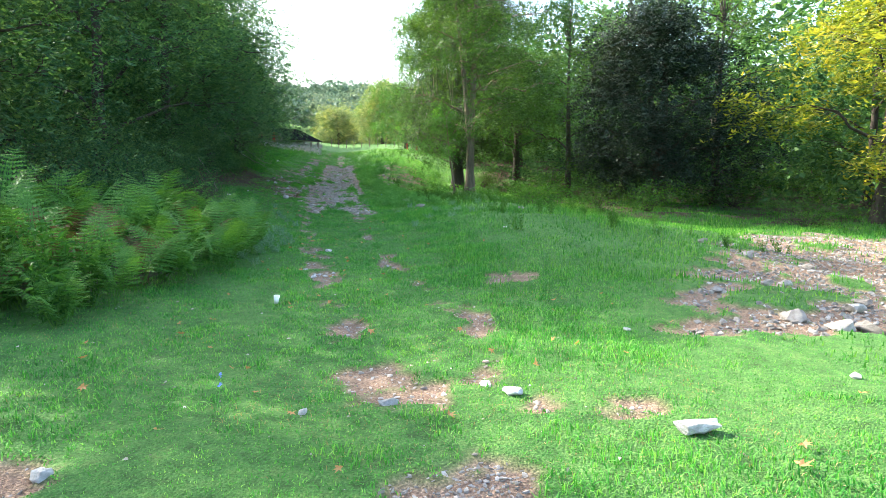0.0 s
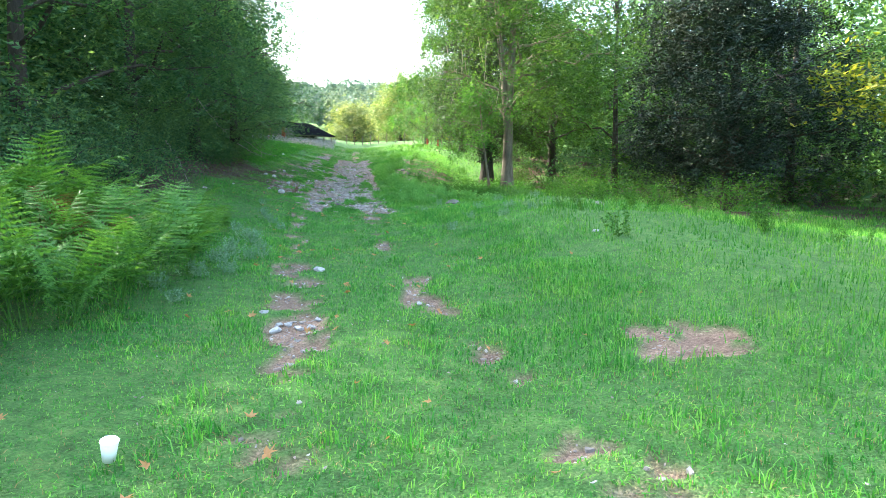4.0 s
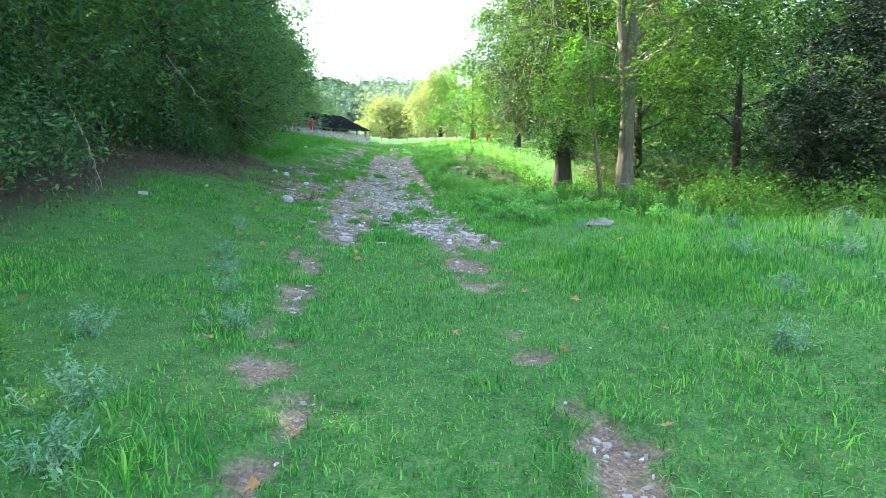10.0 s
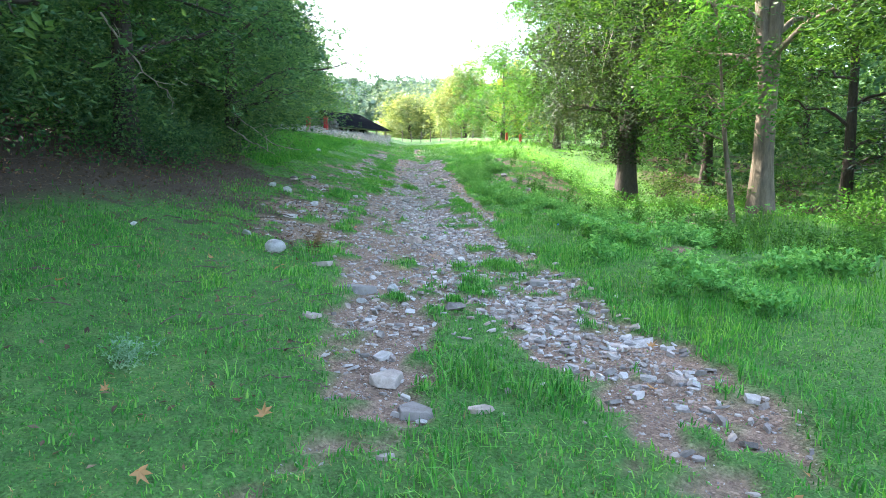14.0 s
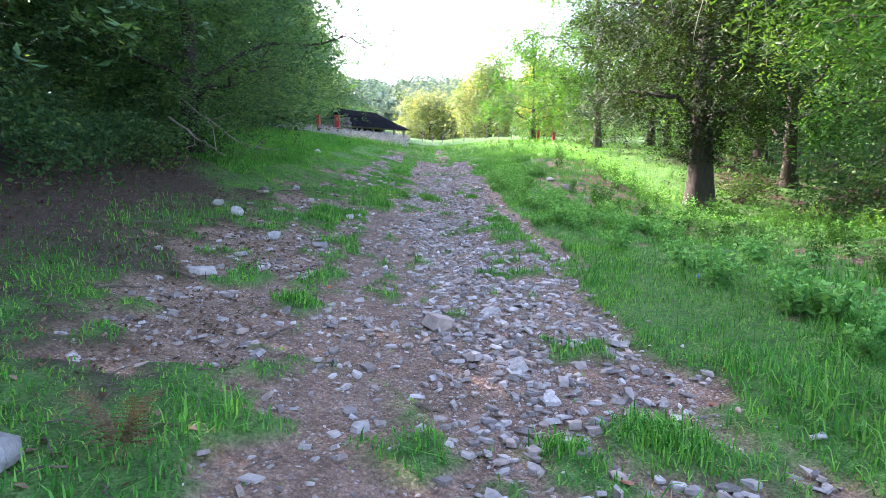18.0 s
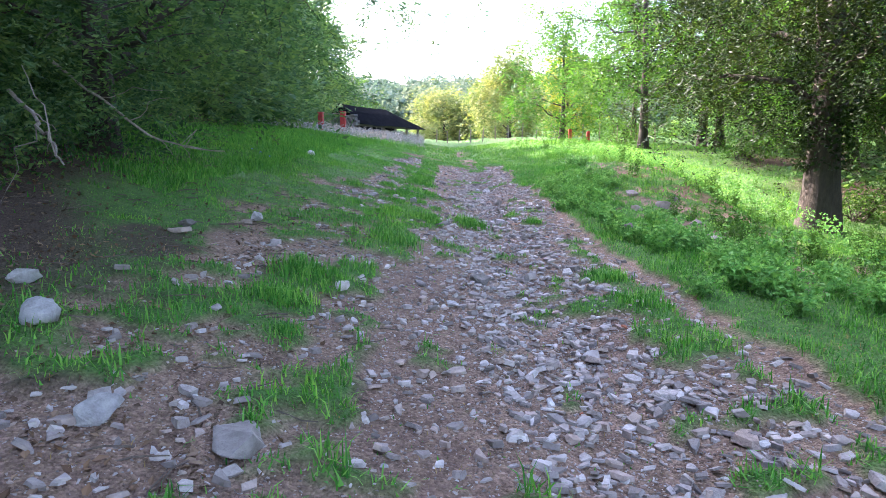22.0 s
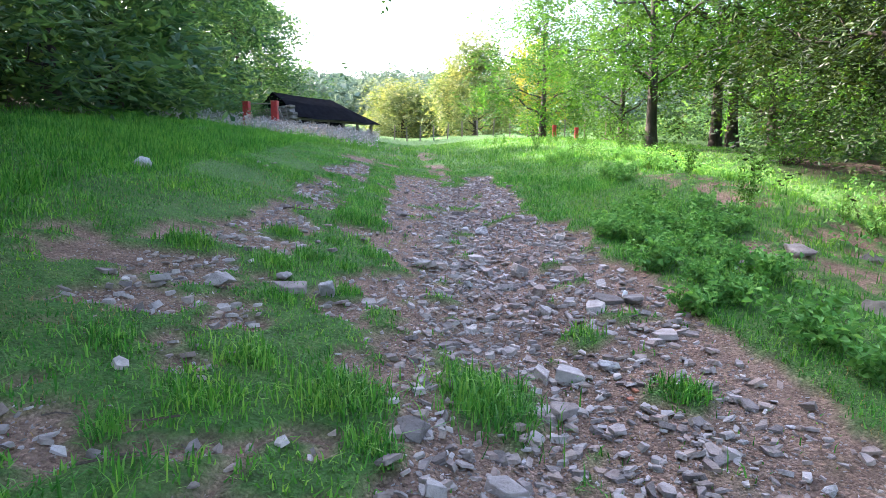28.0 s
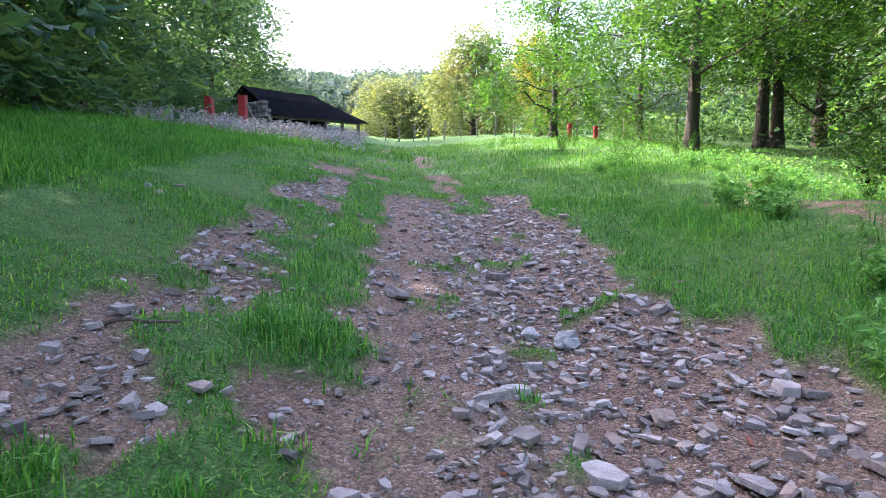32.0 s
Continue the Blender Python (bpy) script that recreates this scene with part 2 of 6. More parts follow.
M_TWIG = barky("twig", (0.06, 0.045, 0.035), (0.19, 0.15, 0.12))
M_DEADWOOD = barky("dead_wood", (0.14, 0.12, 0.1), (0.36, 0.32, 0.28))
M_RED = painted("red_paint", (0.42, 0.035, 0.03), 0.55, 6, (0.6, 1.15))
M_ROOF = painted("dark_sheeting", (0.014, 0.0145, 0.017), 1.0, 2.5, (0.6, 1.4), shine=0.05)
M_WALLSTONE = rocky("rubble_wall", [(0.0, (0.14, 0.125, 0.11)), (0.5, (0.2, 0.18, 0.16)), (1.0, (0.28, 0.255, 0.23))], 8, 0.9)
M_POST = painted("weathered_post", (0.2, 0.17, 0.14), 0.85, 9, (0.6, 1.3))
M_STRAP = painted("white_plastic", (0.8, 0.8, 0.79), 0.4, 20, (0.92, 1.05))
M_BLUE = painted("blue_plastic", (0.05, 0.2, 0.6), 0.4, 20, (0.9, 1.1))
M_CHICORY = painted("blue_petal", (0.18, 0.25, 0.75), 0.6, 20, (0.9, 1.1))


# ---- mesh helpers ----
rng = np.random.default_rng(7)


def solid(name, verts, faces, mat, parent=None, label="", smooth=False):
    """One mesh object out of arrays; faces all with the same number of corners."""
    verts, faces = np.asarray(verts, np.float32), np.asarray(faces, np.int32)
    me = bpy.data.meshes.new(name)
    k = faces.shape[1]
    me.vertices.add(len(verts))
    me.vertices.foreach_set("co", verts.ravel())
    me.loops.add(faces.size)
    me.loops.foreach_set("vertex_index", faces.ravel())
    me.polygons.add(len(faces))
    me.polygons.foreach_set("loop_start", np.arange(0, faces.size, k, dtype=np.int32))
    me.polygons.foreach_set("loop_total", np.full(len(faces), k, np.int32))
    me.polygons.foreach_set("use_smooth", np.full(len(faces), smooth, bool))
    me.materials.append(mat)
    me.update(calc_edges=True)
    ob = new(name, me)
    if parent:
        ob.parent = parent
    if label:
        tagged(ob, label)
    return ob


def part(name, bm, mat, parent=None, label="", smooth=False):
    me = bpy.data.meshes.new(name)
    bm.to_mesh(me)
    bm.free()
    me.materials.append(mat)
    if smooth:
        for p in me.polygons:
            p.use_smooth = True
    ob = new(name, me)
    if parent:
        ob.parent = parent
    if label:
        tagged(ob, label)
    return ob


def thing(name, place, label, category, group="", turn=0.0, size=1.0):
    ob = new(name)
    ob.matrix_world = pose(*place, 0, 0, turn) @ Matrix.Scale(size, 4)
    return tagged(ob, label, category, group)


def tube(points, radii, sides=7):
    """Vertices and quads of a tapered tube along points."""
    p = np.asarray(points, float)
    t = np.gradient(p, axis=0)
    t /= np.linalg.norm(t, axis=1)[:, None] + 1e-9
    ref = np.where(np.abs(t[:, 2:3]) < 0.9, np.array([[0, 0, 1.0]]), np.array([[1.0, 0, 0]]))
    a = np.cross(t, ref)
    a /= np.linalg.norm(a, axis=1)[:, None] + 1e-9
    b = np.cross(t, a)
    ang = np.linspace(0, 2 * np.pi, sides, endpoint=False)
    r = np.asarray(radii, float)[:, None, None]
    v = p[:, None, :] + r * (np.cos(ang)[None, :, None] * a[:, None, :] + np.sin(ang)[None, :, None] * b[:, None, :])
    n = len(p)
    i, j = np.meshgrid(np.arange(n - 1), np.arange(sides), indexing="ij")
    k = (j + 1) % sides
    f = np.stack([i * sides + j, i * sides + k, (i + 1) * sides + k, (i + 1) * sides + j], -1).reshape(-1, 4)
    return v.reshape(-1, 3), f


def gather(pieces):
    vs, fs, n = [], [], 0
    for v, f in pieces:
        vs.append(v)
        fs.append(f + n)
        n += len(v)
    return np.concatenate(vs), np.concatenate(fs)


def leaves(centres, length, width, r, droop=0.25, up=0.3, fold=0.25):
    """Folded, pointed leaves at the given points, each turned its own way."""
    n = len(centres)
    d = r.normal(size=(n, 3))
    d[:, 2] = d[:, 2] * 0.6 - droop
    d /= np.linalg.norm(d, axis=1)[:, None]
    nrm = r.normal(size=(n, 3))
    nrm[:, 2] += up * 2
    s = np.cross(d, nrm)
    s /= np.linalg.norm(s, axis=1)[:, None] + 1e-9
    q = np.cross(s, d)
    k = r.uniform(0.65, 1.35, (n, 1))
    l, w = length * k, width * k
    base = centres - d * l * 0.5
    tip = centres + d * l * 0.5 - q * l * 0.12
    mid = centres - d * l * 0.05
    a, b = mid + s * w * 0.5 + q * w * fold, mid - s * w * 0.5 + q * w * fold
    v = np.stack([base, a, tip, b], 1).reshape(-1, 3)
    i = np.arange(n)[:, None] * 4
    f = np.concatenate([i + [0, 1, 2], i + [0, 2, 3]], 1).reshape(-1, 3)
    return v, f


def sprays(centres, length, width, r, droop=0.5, n=6):
    """Drooping twigs that carry leaves on both sides."""
    m = len(centres)
    a = r.uniform(0, 2 * np.pi, m)
    d = np.stack([np.cos(a), np.sin(a), r.normal(size=m) * 0.45 - droop], 1)
    d /= np.linalg.norm(d, axis=1)[:, None]
    s = np.stack([-np.sin(a), np.cos(a), r.normal(size=m) * 0.35], 1)
    k = r.uniform(0.7, 1.3, (m, 1))
    vs = []
    for i in range(n):
        t = i / (n - 1)
        c = centres + d * (t - 0.35) * length * 2.0 * k
        c[:, 2] -= t * t * length * 0.7
        g = 0.0 if i == n - 1 else (1.0 if i % 2 else -1.0)
        w = d * (1.0 if g == 0 else 0.55) + s * g * 0.8 + r.normal(size=(m, 3)) * 0.22
        w /= np.linalg.norm(w, axis=1)[:, None]
        across = np.cross(w, np.cross(s, d) + r.normal(size=(m, 3)) * 0.35)
        across /= np.linalg.norm(across, axis=1)[:, None] + 1e-9
        q = np.cross(across, w)
        l = length * k * r.uniform(0.75, 1.2, (m, 1))
        mid = c + w * l * 0.45
        vs.append(np.stack([c, mid + across * width * k * 0.5 + q * width * 0.12, c + w * l - q * l * 0.1, mid - across * width * k * 0.5 + q * width * 0.12], 1))
    v = np.concatenate(vs).reshape(-1, 3)
    i = np.arange(len(v) // 4)[:, None] * 4
    f = np.concatenate([i + [0, 1, 2], i + [0, 2, 3]], 1).reshape(-1, 3)
    return v, f


def bend(a, b, r, lift=0.2, wob=0.08, n=6):
    a, b = np.asarray(a, float), np.asarray(b, float)
    t = np.linspace(0, 1, n)[:, None]
    d = np.linalg.norm(b - a)
    c = a * (1 - t) + b * t
    c[:, 2] += np.sin(t[:, 0] * np.pi) * lift * d
    c[1:-1] += r.normal(size=(n - 2, 3)) * wob * d * 0.5
    return c


def tree(label, place, tall, trunk_r, crown_r, crown_low, leaf, count, seed, bark=M_BARKDARK, mats=M_MIDLEAF, lean=(0, 0),
         shift=(0, 0), limbs=9, forks=1, droop=0.3, group="trees", category="tree", clumps=None, clump_r=None, name="tree", squash=0.5, long_limbs=(), ivy=0):
    """A tapered trunk, limbs that fork into twigs, and leaves in flat uneven clumps along the limbs."""
    r = np.random.default_rng(seed)
    root = thing(name, place, label, category, group)
    m = clumps or int(40 + crown_r * 18)
    top = crown_low + (tall - crown_low) * 0.62
    stems, trunk_pieces = [], []
    for s in range(forks):
        a = r.uniform(0, 2 * np.pi)
        spread = 0.0 if forks == 1 else 0.07 * tall
        split = 0.0 if s == 0 else crown_low * 0.55
        ts = np.linspace(0, 1, 12)
        h = split + ts * (top - split)
        x = lean[0] * h + np.sin(ts * 3 + a) * 0.0125 * tall * ts + (np.cos(a) * spread * ts if s else 0)
        y = lean[1] * h + np.cos(ts * 2.3 + a) * 0.0125 * tall * ts + (np.sin(a) * spread * ts if s else 0)
        h[0] -= 0.25 if s == 0 else 0
        rad = trunk_r * (0.75 if s else 1) * (1 - 0.72 * ts) * (1 + 0.55 * np.exp(-h.clip(0) / (trunk_r * 2.2)))
        pts = np.stack([x, y, h], 1)
        stems.append(pts)
        v, f = tube(pts, rad, 12)
        v += r.normal(size=v.shape) * trunk_r * 0.045
        trunk_pieces.append((v, f))
    solid("trunk", *gather(trunk_pieces), bark, root, smooth=True)
    # limbs that spread from the stems, the lowest first
    lines, turn = [], r.uniform(0, 6.283)
    for k in range(limbs):
        st = stems[k % forks]
        f = (k + 0.5) / limbs
        reach = crown_r * min(1.0, 0.72 + 1.3 * f) * math.sqrt(1 - f ** 2.4) * r.uniform(0.78, 1.1)
        h = crown_low + (tall - crown_low) * 0.86 * f
        z0 = min(max(h - 0.3 * reach, crown_low * 0.7), top * 0.97)
        b = np.array([np.interp(z0, st[:, 2], st[:, i]) for i in range(3)])
        a = turn + 2.4 * k + r.normal() * 0.3
        e = np.array([b[0] + math.cos(a) * reach + shift[0], b[1] + math.sin(a) * reach + shift[1], h + 0.06 * reach * r.normal()])
        lines.append((bend(b, e, r, 0.1, 0.06, 8), trunk_r * 0.34 * (1 - 0.5 * f), reach, 1.0))
    for z0, e in long_limbs:
        st = stems[0]
        b = np.array([np.interp(z0, st[:, 2], st[:, i]) for i in range(3)])
        lines.append((bend(b, e, r, 0.1, 0.07, 10), trunk_r * 0.36, float(np.linalg.norm(np.array(e) - b)), 0.55))
    twigs, c, way = [], [], []
    per = max(2, int(m / (len(lines) + 1)))
    for pts, r0, reach, wide in lines:
        n = len(pts)
        v, f = tube(pts, np.linspace(r0, max(r0 * 0.14, 0.012), n), 7)
        solid("limb", v, f, bark, root, smooth=True)
        out = pts[-1] - pts[0]
        out[2] = 0
        out /= np.linalg.norm(out) + 1e-6
        cross = np.array([-out[1], out[0], 0])
        for j in range(per):
            t = 0.28 + 0.72 * (j + r.random()) / per
            p = np.array([np.interp(t * (n - 1), np.arange(n), pts[:, i]) for i in range(3)])
            fan = reach * 0.34 * wide * (1.15 - 0.6 * t)
            q = p + cross * r.normal() * fan + out * abs(r.normal()) * fan * 0.5 + np.array([0, 0, r.normal() * 0.09 * reach])
            twigs.append(tube(bend(p, q, r, 0.06, 0.1, 5), np.linspace(max(r0 * 0.28, 0.012), 0.005, 5), 3))
            c.append(q)
            way.append(out)
    for j in range(per + 2):
        f = r.random()
        a, d = r.uniform(0, 6.283), crown_r * 0.42 * (1 - 0.7 * f) * r.random()
        st = stems[j % forks]
        q = np.array([st[-1][0] + math.cos(a) * d + shift[0] * 0.7, st[-1][1] + math.sin(a) * d + shift[1] * 0.7, top * 0.94 + (tall - top * 0.94) * f])
        twigs.append(tube(bend(st[-1], q, r, 0.05, 0.1, 5), np.linspace(trunk_r * 0.2, 0.006, 5), 4))
        c.append(q)
        way.append(np.zeros(3))
    tagged(solid("branchwork", *gather(twigs), bark, root), kind="stuff")
    # leaves
    c, way = np.array(c), np.array(way)
    cr = clump_r or max(0.42, crown_r * 0.17)
    leaf = leaf * 1.55
    per = max(1, count // 6 // len(c))
    size = r.uniform(0.55, 1.3, (len(c), 1)).repeat(per, 0)
    off = np.clip(r.normal(size=(len(c) * per, 3)), -2.1, 2.1)
    pos = off * np.array([cr, cr, cr * squash]) * size
    pos[:, 2] -= 0.3 * (off[:, 0] ** 2 + off[:, 1] ** 2) * cr * squash * droop * 2
    pos = pos + c.repeat(per, 0) + way.repeat(per, 0) * cr * 0.4
    pos = pos[pos[:, 2] > 0.15]
    v, f = sprays(pos, leaf, leaf * 0.42, r, droop)
    solid("crown", v, f, mats, root)
    if ivy:
        t = r.uniform(0.08, 0.98, ivy)
        a = r.uniform(0, 6.283, ivy)
        d = trunk_r * (0.75 + 0.9 * r.random(ivy)) * (0.7 + 0.8 * np.sin(t * 3.0))
        p = np.stack([np.interp(t * top, stems[0][:, 2], stems[0][:, 0]) + np.cos(a) * d, np.interp(t * top, stems[0][:, 2], stems[0][:, 1]) + np.sin(a) * d, t * top], 1)
        p = p[p[:, 2] > 1.7]
        solid("ivy", *leaves(p, 0.13, 0.1, r, 0.3), M_IVYLEAF, root, "dark ivy climbing the trunk")
    return root


# ---- shape of the land: lines along the path (y) and across it (u) ----
def ramp(v, a, b):
    t = np.clip((np.asarray(v, float) - a) / (b - a), 0, 1)
    return t * t * (3 - 2 * t)


def hash01(ix, iy, seed):
    h = (ix.astype(np.int64) * 374761393 + iy.astype(np.int64) * 668265263 + seed * 982451653) & 0x7FFFFFFF
    h = ((h ^ (h >> 13)) * 1274126177) & 0x7FFFFFFF
    return ((h ^ (h >> 16)) & 0xFFFF) / 65535.0


def vnoise(x, y, seed=0):
    x, y = np.asarray(x, float), np.asarray(y, float)
    ix, iy = np.floor(x), np.floor(y)
    fx, fy = x - ix, y - iy
    fx, fy = fx * fx * (3 - 2 * fx), fy * fy * (3 - 2 * fy)
    a, b = hash01(ix, iy, seed), hash01(ix + 1, iy, seed)
    c, d = hash01(ix, iy + 1, seed), hash01(ix + 1, iy + 1, seed)
    return (a * (1 - fx) + b * fx) * (1 - fy) + (c * (1 - fx) + d * fx) * fy


def fbm(x, y, size, seed=0, octaves=3):
    s, w, k = 0.0, 0.0, 1.0
    for o in range(octaves):
        s = s + k * vnoise(np.asarray(x) / size * 2 ** o + 17.3 * o, np.asarray(y) / size * 2 ** o + 9.1 * o, seed + o)
        w, k = w + k, k * 0.55
    return s / w


PATH_Y = [-12, 0, 5, 10, 15, 20, 25, 30, 35, 40, 45, 50, 60, 80, 110, 200, 400]
PATH_X = [1.0, 0.1, -0.6, -1.6, -3.0, -4.2, -5.2, -6.4, -7.3, -8.4, -8.8, -9.4, -10.9, -14.2, -19.2, -30, -60]
RISE_Y = [-30, -12, 0, 5, 9, 12, 17, 23, 26, 30, 33, 37, 42, 46, 50, 54, 60, 77, 97, 120, 160, 250, 420, 900]
RISE_Z = [2.2, 0.9, 0.1, -0.13, -0.26, -0.28, -0.1, 0.18, 0.3, 0.48, 0.63, 0.94, 1.36, 1.75, 2.12, 2.6, 3.1, 4.6, 6.2, 8, 14, 33, 50, 58]
ACROSS = [-60, -22, -11, -6, -4, -2.5, -1, 0, 2, 4, 6, 9, 14, 25, 60]
PROFILE_Y = [2, 18, 29, 39, 50, 70]
PROFILE = [
    [4, 2.0, 0.5, 0.25, 0.15, 0.08, 0.03, 0, 0, 0.02, -0.03, -0.22, -0.45, -0.5, -0.2],
    [8, 4.0, 1.4, 0.6, 0.35, 0.18, 0.08, 0, 0.02, 0.25, 0.45, 0.2, -0.35, -0.6, -0.2],
    [10, 6.0, 2.6, 1.4, 0.9, 0.5, 0.2, 0, -0.08, 0.1, 0.0, -0.2, -0.8, -1.2, -0.8],
    [10, 6.0, 2.6, 1.5, 1.0, 0.55, 0.2, 0, -0.1, -0.12, -0.38, -0.45, -0.9, -1.4, -1.0],
    [11, 6.0, 2.2, 1.4, 1.0, 0.62, 0.2, 0, 0.05, 0.25, 0.45, 0.25, -0.2, -0.6, -0.5],
    [16, 5.0, 1.3, 0.8, 0.55, 0.35, 0.15, 0, 0.1, 0.3, 0.45, 0.5, 0.4, 0.1, 0.0]]


def soft_line(v, xs, ys, r):
    v = np.asarray(v, float)
    return sum(np.interp(v + d * r, xs, ys) for d in (-1, -0.5, 0, 0.5, 1)) / 5


def path_x(y):
    return soft_line(y, PATH_Y, PATH_X, 2.0)


def land(x, y):
    """Height of the ground, without the fine bumps."""
    x, y = np.asarray(x, float), np.asarray(y, float)
    u = x - path_x(y)
    z = soft_line(y, RISE_Y, RISE_Z, 1.5)
    rows = [soft_line(u, ACROSS, row, 0.5) for row in PROFILE]
    side = rows[0] * (y <= PROFILE_Y[0])
    for i in range(len(rows) - 1):
        a, b = PROFILE_Y[i], PROFILE_Y[i + 1]
        t = ramp(y, a, b)
        side = side + np.where((y > a) & (y <= b), rows[i] * (1 - t) + rows[i + 1] * t, 0)
    side = side + rows[-1] * (y > PROFILE_Y[-1])
    hollow = 1.4 * ramp(u, 6.2, 9.8) * ramp(y, 39, 46) * (1 - ramp(y, 50, 63)) + 0.35 * ramp(u, 8, 11) * ramp(y, 55, 62) * (1 - ramp(y, 70, 85))
    knoll = 0.35 * (1 - ramp(np.hypot(u - 8.5, y - 34.2), 0.5, 3.5))
    return z + side * (1 - 0.85 * ramp(y, 105, 170)) - hollow + knoll




# grass tufts on the track: across, along, half width
TUFTS = [(0.93, 27.77, 0.14), (1.49, 27.94, 0.26), (0.90, 26.77, 0.15), (0.86, 26.30, 0.19), (0.52, 25.74, 0.11), (-0.07, 25.65, 0.10), (-0.84, 29.76, 0.20), (-1.40, 35.31, 0.33), (-1.41, 34.52, 0.25), (-0.63, 37.93, 0.29), (-1.22, 33.80, 0.12), (1.90, 37.02, 0.24), (1.88, 36.02, 0.24), (1.71, 40.98, 0.17), (-0.83, 40.75, 0.19), (-0.92, 40.19, 0.20), (-0.29, 40.52, 0.29), (-0.72, 39.03, 0.14), (-0.06, 40.07, 0.14), (-0.60, 39.33, 0.11), (-1.57, 40.53, 0.15), (-1.19, 39.79, 0.10), (-1.20, 42.69, 0.22), (-1.01, 43.26, 0.15), (-0.62, 43.09, 0.11), (-2.02, 42.65, 0.22), (-0.87, 45.54, 0.33), (-0.50, 42.37, 0.12), (-0.91, 41.86, 0.13), (-1.00, 43.17, 0.16), (-0.45, 43.75, 0.17), (-1.46, 43.90, 0.19), (-0.92, 44.02, 0.11)]


# ---- where the ground is bare, littered with leaves, or stony ----
def strip(u, y, y0, y1, u0, u1, half, soft=0.25, fade=0.8):
    c = u0 + (u1 - u0) * np.clip((y - y0) / (y1 - y0), 0, 1)
    return (1 - ramp(np.abs(u - c), half - soft, half + soft)) * ramp(y, y0 - fade, y0 + fade) * (1 - ramp(y, y1 - fade, y1 + fade))


def spot(x, y, cx, cy, rx, ry, soft=0.5):
    d = np.hypot((x - cx) / rx, (y - cy) / ry)
    return 1 - ramp(d, 1 - soft, 1 + soft)


def stream_bed(x, y):
    c = 3.0 + (y - 7.8) * 0.55 + 0.25 * np.sin(y * 1.1)
    edge = x - c
    w = 4.5 + 0.25 * (y - 8)
    return ramp(edge, -0.6, 0.7) * (1 - ramp(edge, w - 1, w + 1)) * ramp(y - 0.12 * (x - 4), 6.4, 7.3) * (1 - ramp(y, 19, 24))


def ragged(mask, x, y):
    uneven = (fbm(x, y, 0.6, 151) - 0.5) * 1.7 + (fbm(x, y, 0.2, 161, 2) - 0.5) * 1.3
    return ramp(mask + uneven * (0.1 + 0.9 * ramp(mask, 0.0, 0.22)), 0.36, 0.64)


